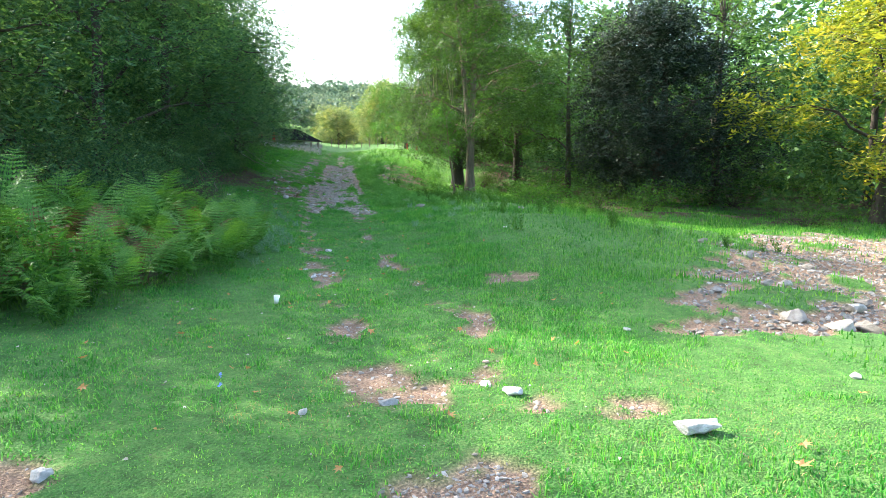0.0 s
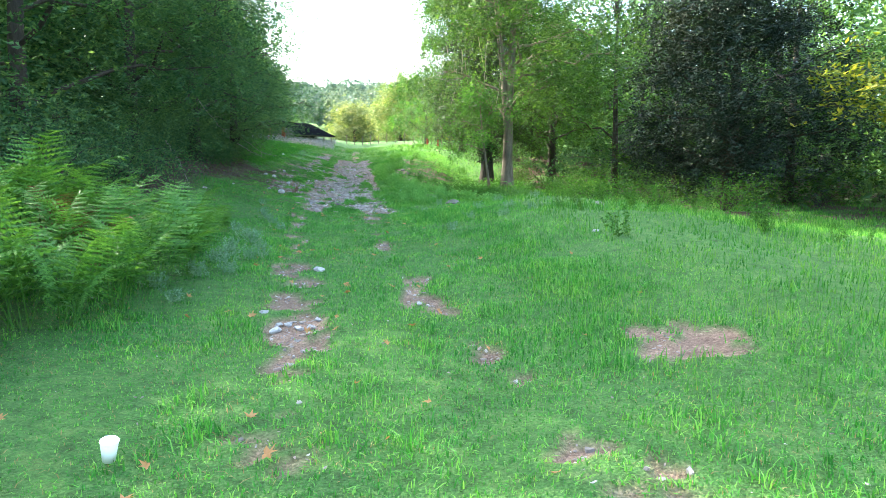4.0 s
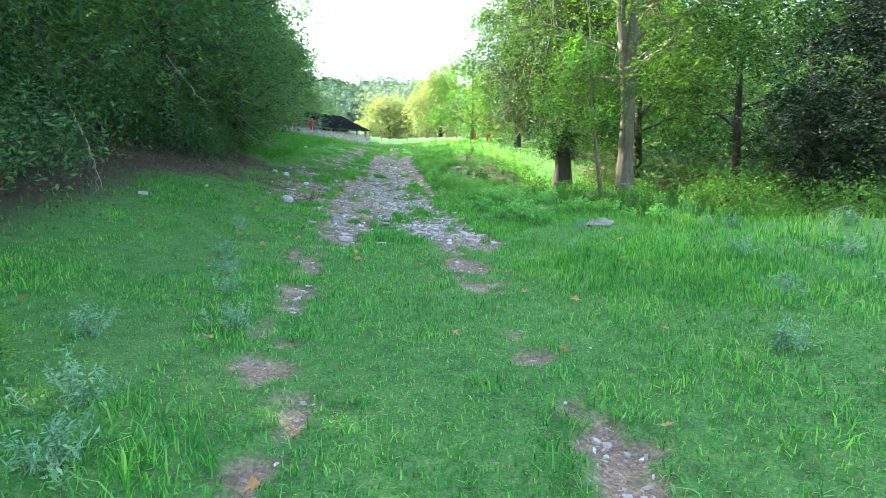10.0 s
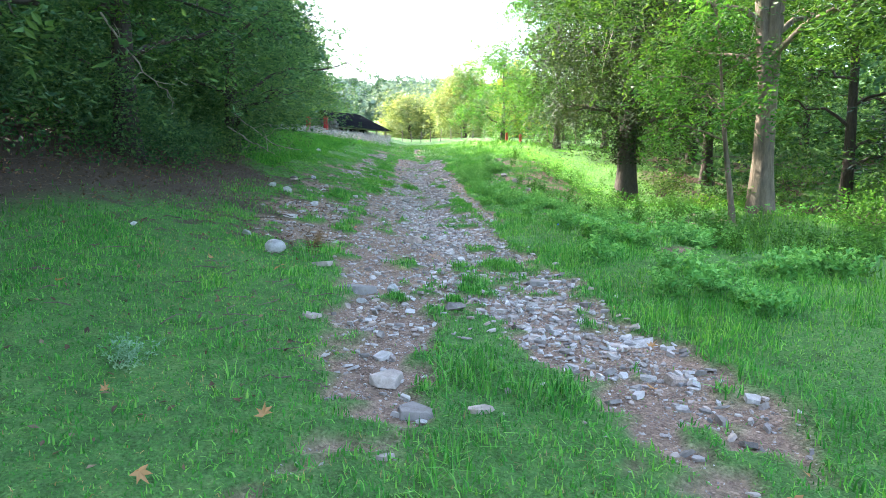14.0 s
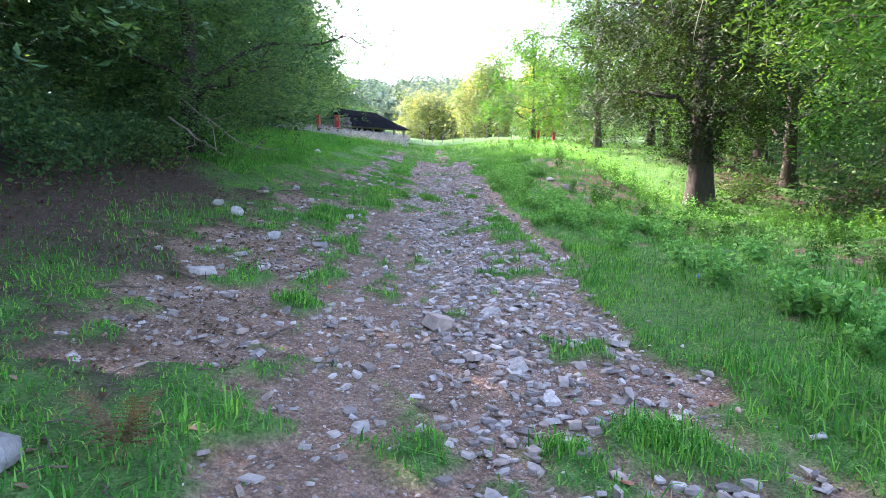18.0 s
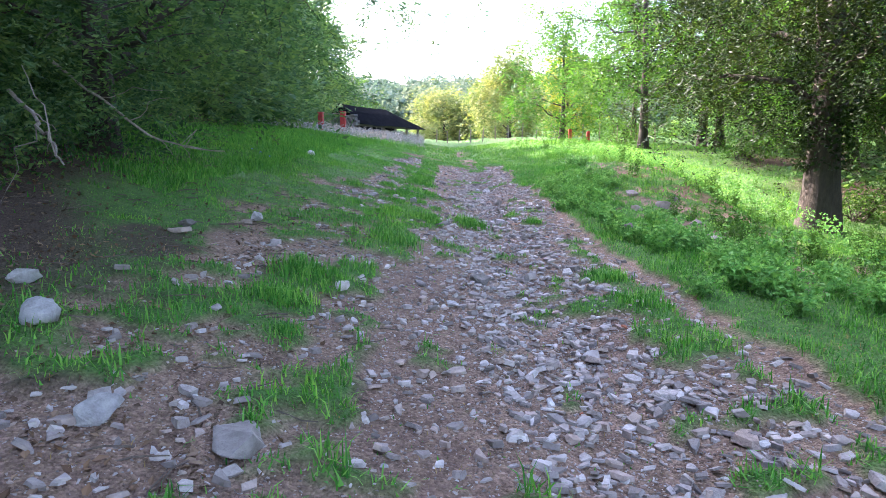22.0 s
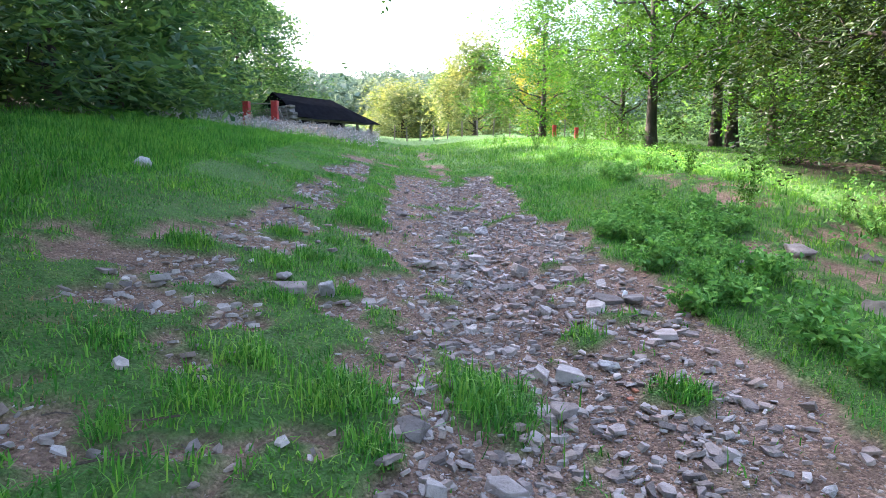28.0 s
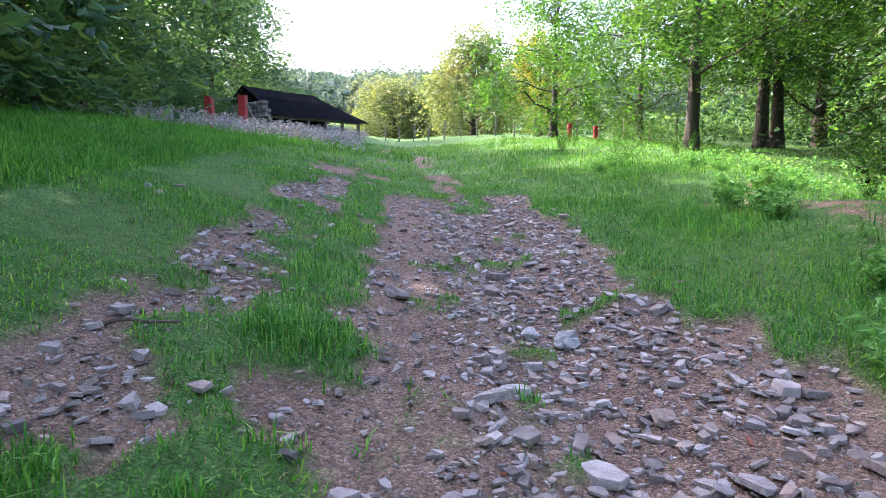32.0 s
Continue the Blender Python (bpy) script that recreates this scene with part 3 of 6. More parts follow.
def bare_ground(x, y):
    u = x - path_x(y)
    n = fbm(x, y, 1.1, 3)
    m = fbm(x, y, 0.4, 11)
    ruts = np.maximum(strip(u, y, 8.5, 22, -0.36, -0.52, 0.2, 0.3) * (1 - 0.45 * ramp(y, 15, 17)), strip(u, y, 7, 22, 1.3, 1.28, 0.15, 0.22)) * (0.35 + 0.75 * ramp(n + 0.35 * m, 0.55, 0.78))
    road = strip(u, y, 22.6, 41, 0.75, 0.6, 1.4, 0.3, 0.5) * (1 - 0.85 * ramp(fbm(x, y, 0.8, 31), 0.7, 0.8))
    road = np.maximum(road, np.maximum(strip(u, y, 40, 53, 0.72, 0.5, 1.3, 0.28, 0.8), strip(u, y, 39, 46.5, 1.95, 1.75, 0.5, 0.3, 0.8)))
    left_rut = strip(u, y, 42, 58, -1.55, -1.72, 0.44, 0.22) * ramp(n + 0.3 * m, 0.38, 0.6) * 0.85
    left_side = strip(u, y, 28, 37.5, -1.5, -1.7, 0.8, 0.4) * ramp(n, 0.26, 0.44) * 0.85 + strip(u, y, 37, 39, -2.0, -2.0, 0.9, 0.5) * ramp(n, 0.5, 0.62) * 0.6
    apron = 0.54 * strip(u, y, 38.5, 42.8, -1.3, -1.6, 1.3, 0.6)
    edge = strip(u, y, 33, 43, 2.35, 2.3, 0.22, 0.15)
    tongue = strip(u, y, 20.5, 23.5, -0.62, -0.55, 0.16, 0.2) * ramp(m, 0.3, 0.5) + strip(u, y, 20.5, 23.5, 1.5, 1.25, 0.18, 0.2) * ramp(m, 0.3, 0.5)
    far_ruts = (strip(u, y, 52, 75, -0.9, -0.9, 0.3) + strip(u, y, 52, 75, 0.5, 0.5, 0.35)) * ramp(n, 0.4, 0.6)
    tuft = 1 - 0.95 * np.maximum(spot(u, y, 0.56, 40.85, 0.34, 0.5), np.maximum(spot(u, y, 0.75, 52.6, 0.3, 0.9), spot(u, y, 0.55, 23.4, 0.55, 2.0, 0.4)))
    broken = strip(u, y, 37.5, 44, -0.55, -0.8, 0.5, 0.3, 1.0) * ramp(fbm(x, y, 0.45, 191), 0.5, 0.58)
    mixed = 0.55 * strip(u, y, 30, 37, -0.9, -1.0, 0.8, 0.5, 1.5) + 0.48 * strip(u, y, 37.5, 43.5, -1.5, -1.5, 1.3, 0.6, 1.5) + 0.3 * strip(u, y, 44.5, 52, -0.4, -0.4, 0.6, 0.3) + 0.2 * strip(u, y, 38, 41, -0.5, -0.5, 0.8, 0.3) + 0.4 * strip(u, y, 41, 46.3, -0.4, -0.5, 0.5, 0.3, 0.5)
    tuft = tuft * (1 - 0.9 * broken) * (1 - 0.9 * strip(u, y, 37, 53, -0.68, -0.95, 0.3, 0.2) * ramp(fbm(x, y, 0.7, 195), 0.36, 0.5))
    for tu, ty, tr in TUFTS:
        tuft = tuft * (1 - 0.95 * spot(u, y, tu, ty, tr * 1.15, tr * 1.15, 0.3))
    near = np.maximum.reduce([spot(x, y, -0.4, 5.1, 0.5, 0.7), spot(x, y, 0.42, 5.4, 0.26, 0.55), spot(x, y, 0.8, 4.7, 0.42, 0.4),
                              spot(x, y, 0.05, 3.1, 0.48, 0.6), spot(x, y, -2.5, 3.0, 0.35, 0.3), spot(x, y, -1.25, 7.1, 0.24, 0.75),
                              spot(x, y, -1.3, 13.2, 0.2, 0.9), spot(x, y, 0.35, 7.7, 0.3, 0.8), spot(x, y, 1.17, 10.74, 0.45, 0.5),
                              spot(x, y, -2.4, 11.4, 0.26, 0.7), spot(x, y, -2.85, 13.3, 0.34, 0.7), spot(x, y, 1.4, 4.4, 0.35, 0.3)]) * ramp(m + 0.4 * n, 0.38, 0.55)
    bank = spot(u, y, 5.2, 41, 1.0, 2.4) * ramp(n, 0.45, 0.6) + spot(u, y, 4.6, 29.5, 1.2, 1.6) * ramp(n, 0.5, 0.65)
    bank = np.maximum(bank, 0.44 * strip(u, y, 33, 51, 5.6, 5.8, 1.9, 1.3, 3))
    stream = stream_bed(x, y) * (1 - 0.9 * ramp(fbm(x, y, 1.6, 21), 0.62, 0.72))
    return ragged(np.clip(np.maximum.reduce([ruts * 0.72, mixed * tuft, road * tuft, left_rut * tuft, left_side * tuft, apron * tuft, edge, tongue, far_ruts, near * 0.9, bank, stream]), 0, 1), x, y)


def leaf_litter(x, y):
    u = x - path_x(y)
    n = fbm(x, y, 1.3, 41)
    near = 1.5 * ramp(y, 26.5, 30) * (1 - ramp(y, 34, 36.5))
    left = (1 - ramp(u + 1.2 * (n - 0.5), -5.0 + near, -3.7 + near)) * ramp(y, 17, 22) * (1 - ramp(y, 38.5, 41.5))
    left = np.maximum(left, ragged(0.72 * strip(u, y, 27.0, 35.5, -2.7, -2.8, 1.6, 0.7, 1.6), x, y) * 0.9 * ramp(fbm(x, y, 1.0, 43), 0.3 + 0.18 * ramp(y, 32.5, 35), 0.46 + 0.18 * ramp(y, 32.5, 35)))
    left = np.maximum(left, (1 - ramp(u, -9, -7)) * ramp(y, 12, 16) * (1 - ramp(y, 50, 60)))
    left = np.maximum(left, spot(x, y, -6.2, 9.6, 1.5, 1.6) * 0.9)
    right = ramp(u, 11, 15) * ramp(y, 24, 30) * (1 - ramp(y, 60, 75)) * ramp(n, 0.35, 0.6)
    return np.clip(np.maximum(left, right), 0, 1)


def bumps(x, y):
    u = x - path_x(y)
    z = (fbm(x, y, 2.2, 51) - 0.5) * (0.14 * ramp(np.abs(u), 1.5, 4) + 0.22 * ramp(u, 3.5, 6)) + (fbm(x, y, 0.6, 61) - 0.5) * 0.07
    gully = strip(u, y, 33, 52, 0.95, 0.7, 0.42, 0.35, 3.0)
    z = z - gully * (0.13 + 0.08 * (fbm(x, y, 0.7, 71) - 0.5))
    z = z - 0.05 * bare_ground(x, y)
    hump = spot(u, y, 6.8, 19.5, 2.8, 4.0, 0.9) * 0.18 + spot(u, y, 5.4, 48.2, 1.6, 2.0, 0.9) * 0.3
    ditch = spot(u, y, 6.9, 44, 1.5, 8.5, 0.8) * 0.5
    return z + hump - ditch


def height(x, y):
    return land(x, y) + bumps(x, y)


def at_ground(x, y, up=0.0):
    return (x, y, float(height(x, y)) + up)


# ---- the ground, one sheet to the horizon ----
def lines(fine0, fine1, step, outer0, outer1, grow=1.22):
    mid = list(np.arange(fine0, fine1 + 1e-6, step))
    lo, s = [], step
    while (lo[-1] if lo else fine0) > outer0:
        s *= grow
        lo.append((lo[-1] if lo else fine0) - s)
    hi, s = [], step
    while (hi[-1] if hi else fine1) < outer1:
        s *= grow
        hi.append((hi[-1] if hi else fine1) + s)
    return np.array(lo[::-1] + mid + hi)


gx, gy = lines(-16, 10, 0.1, -900, 900), lines(1, 57, 0.12, -300, 1500)
X, Y = np.meshgrid(gx, gy)
Z = height(X, Y)
nx, ny = len(gx), len(gy)
gi, gj = np.meshgrid(np.arange(ny - 1), np.arange(nx - 1), indexing="ij")
quad = np.stack([gi * nx + gj, gi * nx + gj + 1, (gi + 1) * nx + gj + 1, (gi + 1) * nx + gj], -1).reshape(-1, 4)
ground = solid("ground", np.stack([X, Y, Z], -1).reshape(-1, 3), quad, M_GROUND, smooth=True)
for key, values in (("bare", bare_ground(X, Y)), ("litter", leaf_litter(X, Y))):
    ground.data.attributes.new(key, "FLOAT", "POINT").data.foreach_set("value", values.astype(np.float32).ravel())
tagged(ground, "grassy valley ground with a stony washed-out track", "ground", kind="structure")


# ---- grass ----
def blades(name, x, y, tall, wide, mat, label, seed, joints=True, lean=0.5):
    r = np.random.default_rng(seed)
    n = len(x)
    z = height(x, y) - 0.01
    base = np.stack([x, y, z], 1)
    a = r.uniform(0, 2 * np.pi, n)
    way = np.stack([np.cos(a), np.sin(a), np.zeros(n)], 1)
    b = a + np.pi / 2 + r.normal(size=n) * 0.5
    side = np.stack([np.cos(b), np.sin(b), np.zeros(n)], 1)
    t = (tall * r.uniform(0.5, 1.3, n))[:, None]
    w = (wide * r.uniform(0.7, 1.3, n))[:, None]
    k = np.abs(r.normal(size=(n, 1))) * lean
    upv = np.array([[0, 0, 1.0]])
    tip = base + upv * t * (1 - 0.25 * np.clip(k, 0, 1.5)) + way * t * k * 0.8
    if joints:
        mid = base + upv * t * 0.58 + way * t * k * 0.25
        v = np.stack([base - side * w / 2, base + side * w / 2, mid - side * w * 0.4, mid + side * w * 0.4, tip], 1).reshape(-1, 3)
        i = np.arange(n)[:, None] * 5
        f = np.concatenate([i + [0, 1, 3], i + [0, 3, 2], i + [2, 3, 4]], 1).reshape(-1, 3)
    else:
        v = np.stack([base - side * w / 2, base + side * w / 2, tip], 1).reshape(-1, 3)
        f = np.arange(n)[:, None] * 3 + np.array([[0, 1, 2]])
    ob = solid(name, v, f, mat)
    return tagged(ob, label, "grass", kind="stuff")


def scatter(n, y0, y1, u0, u1, seed):
    r = np.random.default_rng(seed)
    y = r.uniform(y0, y1, n)
    x = path_x(y) + r.uniform(u0, u1, n)
    return x, y, x - path_x(y), r


def grown(x, y):
    return (1 - 0.97 * bare_ground(x, y)) * (1 - 0.9 * leaf_litter(x, y))


def tuft_height(x, y):
    u = x - path_x(y)
    trodden = strip(u, y, 0, 60, 0.35, 0.35, 1.7, 0.9, 2)
    n = fbm(x, y, 1.5, 81)
    tufty = 0.06 * ramp(fbm(x, y, 0.35, 171, 2), 0.62, 0.8)
    tufty = tufty + 0.05 * strip(u, y, 23, 54, 0.3, 0.2, 2.4, 0.3) * ramp(fbm(x, y, 0.5, 173), 0.45, 0.65)
    tufty = tufty * (1 - 0.8 * bare_ground(x, y)) * (1 - 0.35 * ramp(y, 36, 40) * (1 - ramp(y, 53, 56)))
    return (tufty + 0.034 + 0.09 * ramp(n, 0.35, 0.75) * (1 - 0.75 * trodden)) * (1 - 0.3 * (y < 8)) * (1 - 0.35 * (u < -1.2)) * (1 - 0.5 * bare_ground(x, y))


x, y, u, r = scatter(G_NEAR, 1.2, 54, -3.6, 4.0, 101)
keep = r.random(len(x)) < grown(x, y)
x, y = x[keep], y[keep]
blades("grass", x, y, tuft_height(x, y) * 1.15, 0.009, M_GRASS, "short bright green grass on the ground", 102, lean=1.05)
x, y, u, r = scatter(430000, 1.2, 57, -4.2, 5.0, 111)
keep = r.random(len(x)) < grown(x, y)
x, y = x[keep], y[keep]
blades("grass", x, y, tuft_height(x, y) * 0.6 + 0.015, 0.0125, M_GRASS, "dense low grass covering the ground", 112, joints=False, lean=1.1)
x, y, u, r = scatter(G_WIDE, 3, 75, -13, 16, 103)
keep = (r.random(len(x)) < grown(x, y)) & ((u < -3.9) | (u > 4.7) | (y > 55))
x, y = x[keep], y[keep]
blades("grass", x, y, tuft_height(x, y) * 1.15 + 0.04, 0.024, M_TALL, "longer meadow grass on the slopes beside the track", 104, joints=False)
x, y, u, r = scatter(200000, 37, 68, -10.5, -3.6, 109)
keep = r.random(len(x)) < grown(x, y)
x, y = x[keep], y[keep]
blades("grass", x, y, 1.4 * tuft_height(x, y) + 0.03 + 0.12 * ramp(fbm(x, y, 0.5, 97), 0.55, 0.8), 0.018, M_GRASS, "soft green grass on the open slope", 110, joints=False, lean=0.9)
x, y, u, r = scatter(70000, 12, 48, 13, 30, 115)
keep = r.random(len(x)) < grown(x, y)
x, y = x[keep], y[keep]
blades("grass", x, y, tuft_height(x, y) + 0.1, 0.035, M_TALL, "rough grass under the riverside trees", 116, joints=False)
x, y, u, r = scatter(G_TALL, 9, 60, 2.4, 9.5, 105)
keep = (r.random(len(x)) < grown(x, y) * ramp(fbm(x, y, 2.6, 91), 0.42, 0.6))
x, y = x[keep], y[keep]
blades("tall_grass", x, y, 0.1 + 0.13 * fbm(x, y, 1.2, 92), 0.008, M_TALL, "tall lush grass on the bank beside the track", 106, lean=0.9)
x, y, u, r = scatter(130000, 2, 57, -3.5, 3.2, 107)
keep = (r.random(len(x)) < (0.5 - 0.3 * bare_ground(x, y)) * ramp(fbm(x, y, 0.7, 181), 0.45, 0.65))
x, y = x[keep], y[keep]
blades("dry_grass", x, y, 0.04 + 0 * x, 0.005, M_DRYGRASS, "straw-coloured dry grass at the edges of the track", 108, lean=1.4)


r = np.random.default_rng(117)
x, y, t = [], [], []
for tu, ty, tr in TUFTS + [(0.56, 40.85, 0.34)]:
    n = int(5200 * tr * tr) + 60
    yy = ty + r.normal(size=n) * tr * 0.5
    x.append(path_x(yy) + tu + r.normal(size=n) * tr * 0.5)
    y.append(yy)
    t.append(np.full(n, 0.05 + 0.3 * min(tr, 0.35)))
blades("grass", np.concatenate(x), np.concatenate(y), np.concatenate(t), 0.009, M_GRASS, "thick green grass tufts among the stones of the track", 119, lean=0.9)


# ---- trees beside the track ----
def grow(label, x, y, *args, **kw):
    return tree(label, at_ground(x, y, -0.05), *args, **kw)


DARK = "dense dark green broadleaved tree, branches down to the ground"
# the last two stand beside the view, added to shade the near ground
for k, (x, y, tall, r0, cr, low, leaf, n, over) in enumerate([
        (-13.3, 38.4, 11.5, 0.22, 4.0, 0.9, 0.058, 76000, 0.5), (-12.6, 32.0, 14.0, 0.25, 4.2, 1.2, 0.06, 76000, 1.0), (-12.3, 26.5, 15.0, 0.25, 4.6, 1.4, 0.07, 72000, 1.7), (-11.8, 20.5, 15.0, 0.24, 4.6, 1.2, 0.085, 52000, 1.3),
        (-14.0, 15.5, 9.4, 0.25, 4.2, 0.8, 0.11, 22000, 0.6), (-17.5, 23.0, 17.5, 0.3, 5.2, 1.0, 0.18, 18000, 0), (-18.0, 31.0, 17.5, 0.3, 5.2, 1.0, 0.18, 18000, 0), (-19.5, 9.0, 12.5, 0.3, 5.0, 0.5, 0.18, 11000, 0),
        (-16.5, 38.5, 12.0, 0.26, 3.8, 1.0, 0.14, 12000, 0), (-13.2, 11.2, 9.2, 0.25, 3.8, 0.8, 0.12, 16000, 0.3), (-15.5, 5.5, 13.0, 0.25, 4.2, 0.8, 0.14, 12000, 0)]):
    grow(DARK, x, y, tall, r0, cr, low, leaf, n, 11 + k, mats=M_DARKLEAF, group="trees on the shady bank", limbs=15 if k < 5 else 11, clumps=190 if k < 5 else 110, clump_r=0.75, shift=(over, 0), squash=0.7)
HILL = "dark green tree on the wooded slope above the shed"
for k, (x, y, h) in enumerate([(-19, 43.5, 9.5), (-20, 48.5, 9), (-20.8, 54, 8.5), (-22.5, 59.5, 8.5), (-25.5, 66, 9.5), (-26.5, 74, 9.5), (-28, 83, 10), (-25, 46, 12), (-27, 56, 12), (-32, 66, 13), (-35, 78, 13), (-30, 92, 11), (-38, 55, 15), (-36, 100, 12)]):
    grow(HILL, x, y, h * (1.5 if k < 6 else 1.25), 0.22, 4.2, 0.4, 0.24, 12500, 30 + k, mats=M_DARKLEAF, group="trees on the slope", limbs=13, clumps=130, clump_r=0.95, squash=0.75)

grow("slender tree with a pale forked trunk and light green leaves", 1.44, 34.2, 19.0, 0.23, 5.2, 3.8, 0.09, 100000, 51, clumps=420, clump_r=0.75, bark=M_BARKPALE, mats=M_MIDLEAF, lean=(0.01, 0), forks=2, limbs=27, shift=(1.0, 0.8), droop=0.5)
grow("old tree with a thick dark trunk, ivy and drooping leafy limbs", 1.03, 48.0, 19.0, 0.43, 5.0, 3.8, 0.082, 150000, 52, clumps=400, clump_r=0.9, squash=0.65, mats=M_IVYLEAF, limbs=24, lean=(0.02, 0), shift=(0.2, 0.3), droop=0.7, ivy=5000)
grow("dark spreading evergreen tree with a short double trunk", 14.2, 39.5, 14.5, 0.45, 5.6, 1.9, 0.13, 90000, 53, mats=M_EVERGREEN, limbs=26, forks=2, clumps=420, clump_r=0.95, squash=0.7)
grow("young tree with a thin curved stem and bright drooping leaves", 0.60, 33.42, 5.4, 0.07, 1.5, 1.9, 0.08, 4200, 57, bark=M_BARKPALE, mats=M_BRIGHTLEAF, limbs=8, lean=(-0.14, 0), shift=(-0.35, 0), droop=0.9, clumps=46, clump_r=0.4)
grow("plane tree with yellowing leaves over the stream bed", 22.0, 30.0, 13.0, 0.32, 5.5, 3.0, 0.2, 11000, 54, mats=M_YELLOWLEAF, limbs=8)
grow("plane tree with yellowing leaves over the stream bed", 14.0, 13.0, 10.0, 0.3, 4.0, 3.6, 0.17, 9000, 55, mats=M_YELLOWLEAF, limbs=8)
RIGHT = "leafy green tree standing in the riverside meadow"
for k, (x, y, h, low, cr, rad, m) in enumerate([(3.4, 70.0, 20, 3.6, 6.4, 0.27, M_BRIGHTLEAF), (-0.75, 66.4, 19, 3.2, 6.4, 0.25, M_BRIGHTLEAF), (5.0, 72.0, 20, 3.6, 6.4, 0.28, M_BRIGHTLEAF),
                                              (6.5, 54, 14, 2.6, 5.4, 0.3, M_BRIGHTLEAF), (7.5, 60.5, 14, 2.6, 5.2, 0.3, M_BRIGHTLEAF), (-5.0, 77, 9.5, 1.0, 3.8, 0.22, M_BRIGHTLEAF), (1.0, 82, 11, 1.2, 4.6, 0.25, M_MIDLEAF),
                                              (9.5, 46, 17, 2.6, 4.8, 0.25, M_MIDLEAF), (15, 50, 20, 1.2, 5.5, 0.3, M_DARKLEAF), (20, 44, 21, 1.6, 5.5, 0.3, M_MIDLEAF), (27, 38, 19, 2.4, 5.5, 0.28, M_MIDLEAF), (25, 56, 22, 1.0, 6.5, 0.3, M_DARKLEAF),
                                              (34, 46, 22, 1.5, 6.5, 0.3, M_MIDLEAF), (36, 33, 15, 1.5, 6, 0.3, M_DARKLEAF), (17, 66, 14, 1.2, 6, 0.3, M_MIDLEAF), (31, 22, 14, 2.4, 5.5, 0.3, M_MIDLEAF), (8, 74, 13, 1.2, 5.5, 0.3, M_MIDLEAF), (24, 24, 12, 2.6, 4.5, 0.28, M_MIDLEAF)]):
    grow(RIGHT, x, y, h, rad, cr, low, 0.125 if k < 3 else 0.085 if k < 5 else 0.15, 52000 if k < 5 else 12000, 60 + k, mats=m, group="riverside trees", limbs=17 if k < 5 else 13, droop=0.6, clumps=300 if k < 5 else 170, clump_r=0.72 if k < 5 else 0.9,
         long_limbs=((3.2, (-6.5, 1.0, 4.6)), (4.0, (-5.6, -2.5, 5.8)), (5.0, (-7.0, 3.0, 7.0))) if k == 3 else ())
grow("rounded sunlit bush at the end of the track", -19.3, 109, 7.2, 0.25, 4.2, 0.3, 0.24, 15000, 81, mats=M_PALELEAF, limbs=16, clumps=130, clump_r=0.95, squash=0.9, name="bush", category="bush", group="far bushes")
grow("pale willow-like tree beyond the meadow", -10.2, 98, 11, 0.25, 4.0, 0.4, 0.24, 16000, 82, mats=M_PALELEAF, limbs=18, clumps=150, clump_r=0.9, squash=0.9, droop=0.7)
grow("yellow-green tree beyond the meadow", -3.5, 104, 11.5, 0.25, 3.4, 0.8, 0.24, 13000, 83, mats=M_YELLOWLEAF, limbs=16, clumps=130, clump_r=0.85, squash=0.9)
grow("dark bush beside the sunlit bush", -15.2, 112, 6.5, 0.25, 3.6, 0.2, 0.24, 13000, 84, mats=M_DARKLEAF, limbs=16, clumps=120, clump_r=0.9, squash=0.9, name="bush", category="bush", group="far bushes")


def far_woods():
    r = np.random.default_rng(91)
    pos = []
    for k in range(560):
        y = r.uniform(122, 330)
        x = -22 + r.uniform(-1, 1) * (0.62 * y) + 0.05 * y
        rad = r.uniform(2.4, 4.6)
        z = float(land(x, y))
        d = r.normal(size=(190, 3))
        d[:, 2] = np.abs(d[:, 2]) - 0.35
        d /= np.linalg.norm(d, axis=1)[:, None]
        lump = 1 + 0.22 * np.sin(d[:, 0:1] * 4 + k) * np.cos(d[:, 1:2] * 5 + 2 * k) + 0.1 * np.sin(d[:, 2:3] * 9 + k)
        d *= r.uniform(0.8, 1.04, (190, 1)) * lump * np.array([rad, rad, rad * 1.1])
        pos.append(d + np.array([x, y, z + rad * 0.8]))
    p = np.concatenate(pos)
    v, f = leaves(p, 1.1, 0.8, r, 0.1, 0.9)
    tagged(solid("far_woods", v, f, M_FARLEAF_HAZED), "green woods covering the hill behind the valley, haze in their leaf colour", "woods", kind="stuff")


far_woods()


def thicket(n, seed, inside, low, high, leaf, mat, label, x0, x1, y0, y1):
    """Tangled undergrowth that fills the ground between the trunks."""
    r = np.random.default_rng(seed)
    x, y = r.uniform(x0, x1, n), r.uniform(y0, y1, n)
    keep = inside(x, y) > r.random(n)
    x, y = x[keep], y[keep]
    top = low + (high - low) * ramp(fbm(x, y, 5.0, seed), 0.3, 0.7)
    z = land(x, y) + top * r.random(len(x)) ** 0.75
    lump = fbm(x, y, 1.5, seed + 5)
    z = z * 1.0 + (lump - 0.5) * 0.8
    v, f = leaves(np.stack([x, y, z], 1), leaf, leaf * 0.6, r, 0.15)
    tagged(solid("thicket", v, f, mat), label, "undergrowth", kind="stuff")


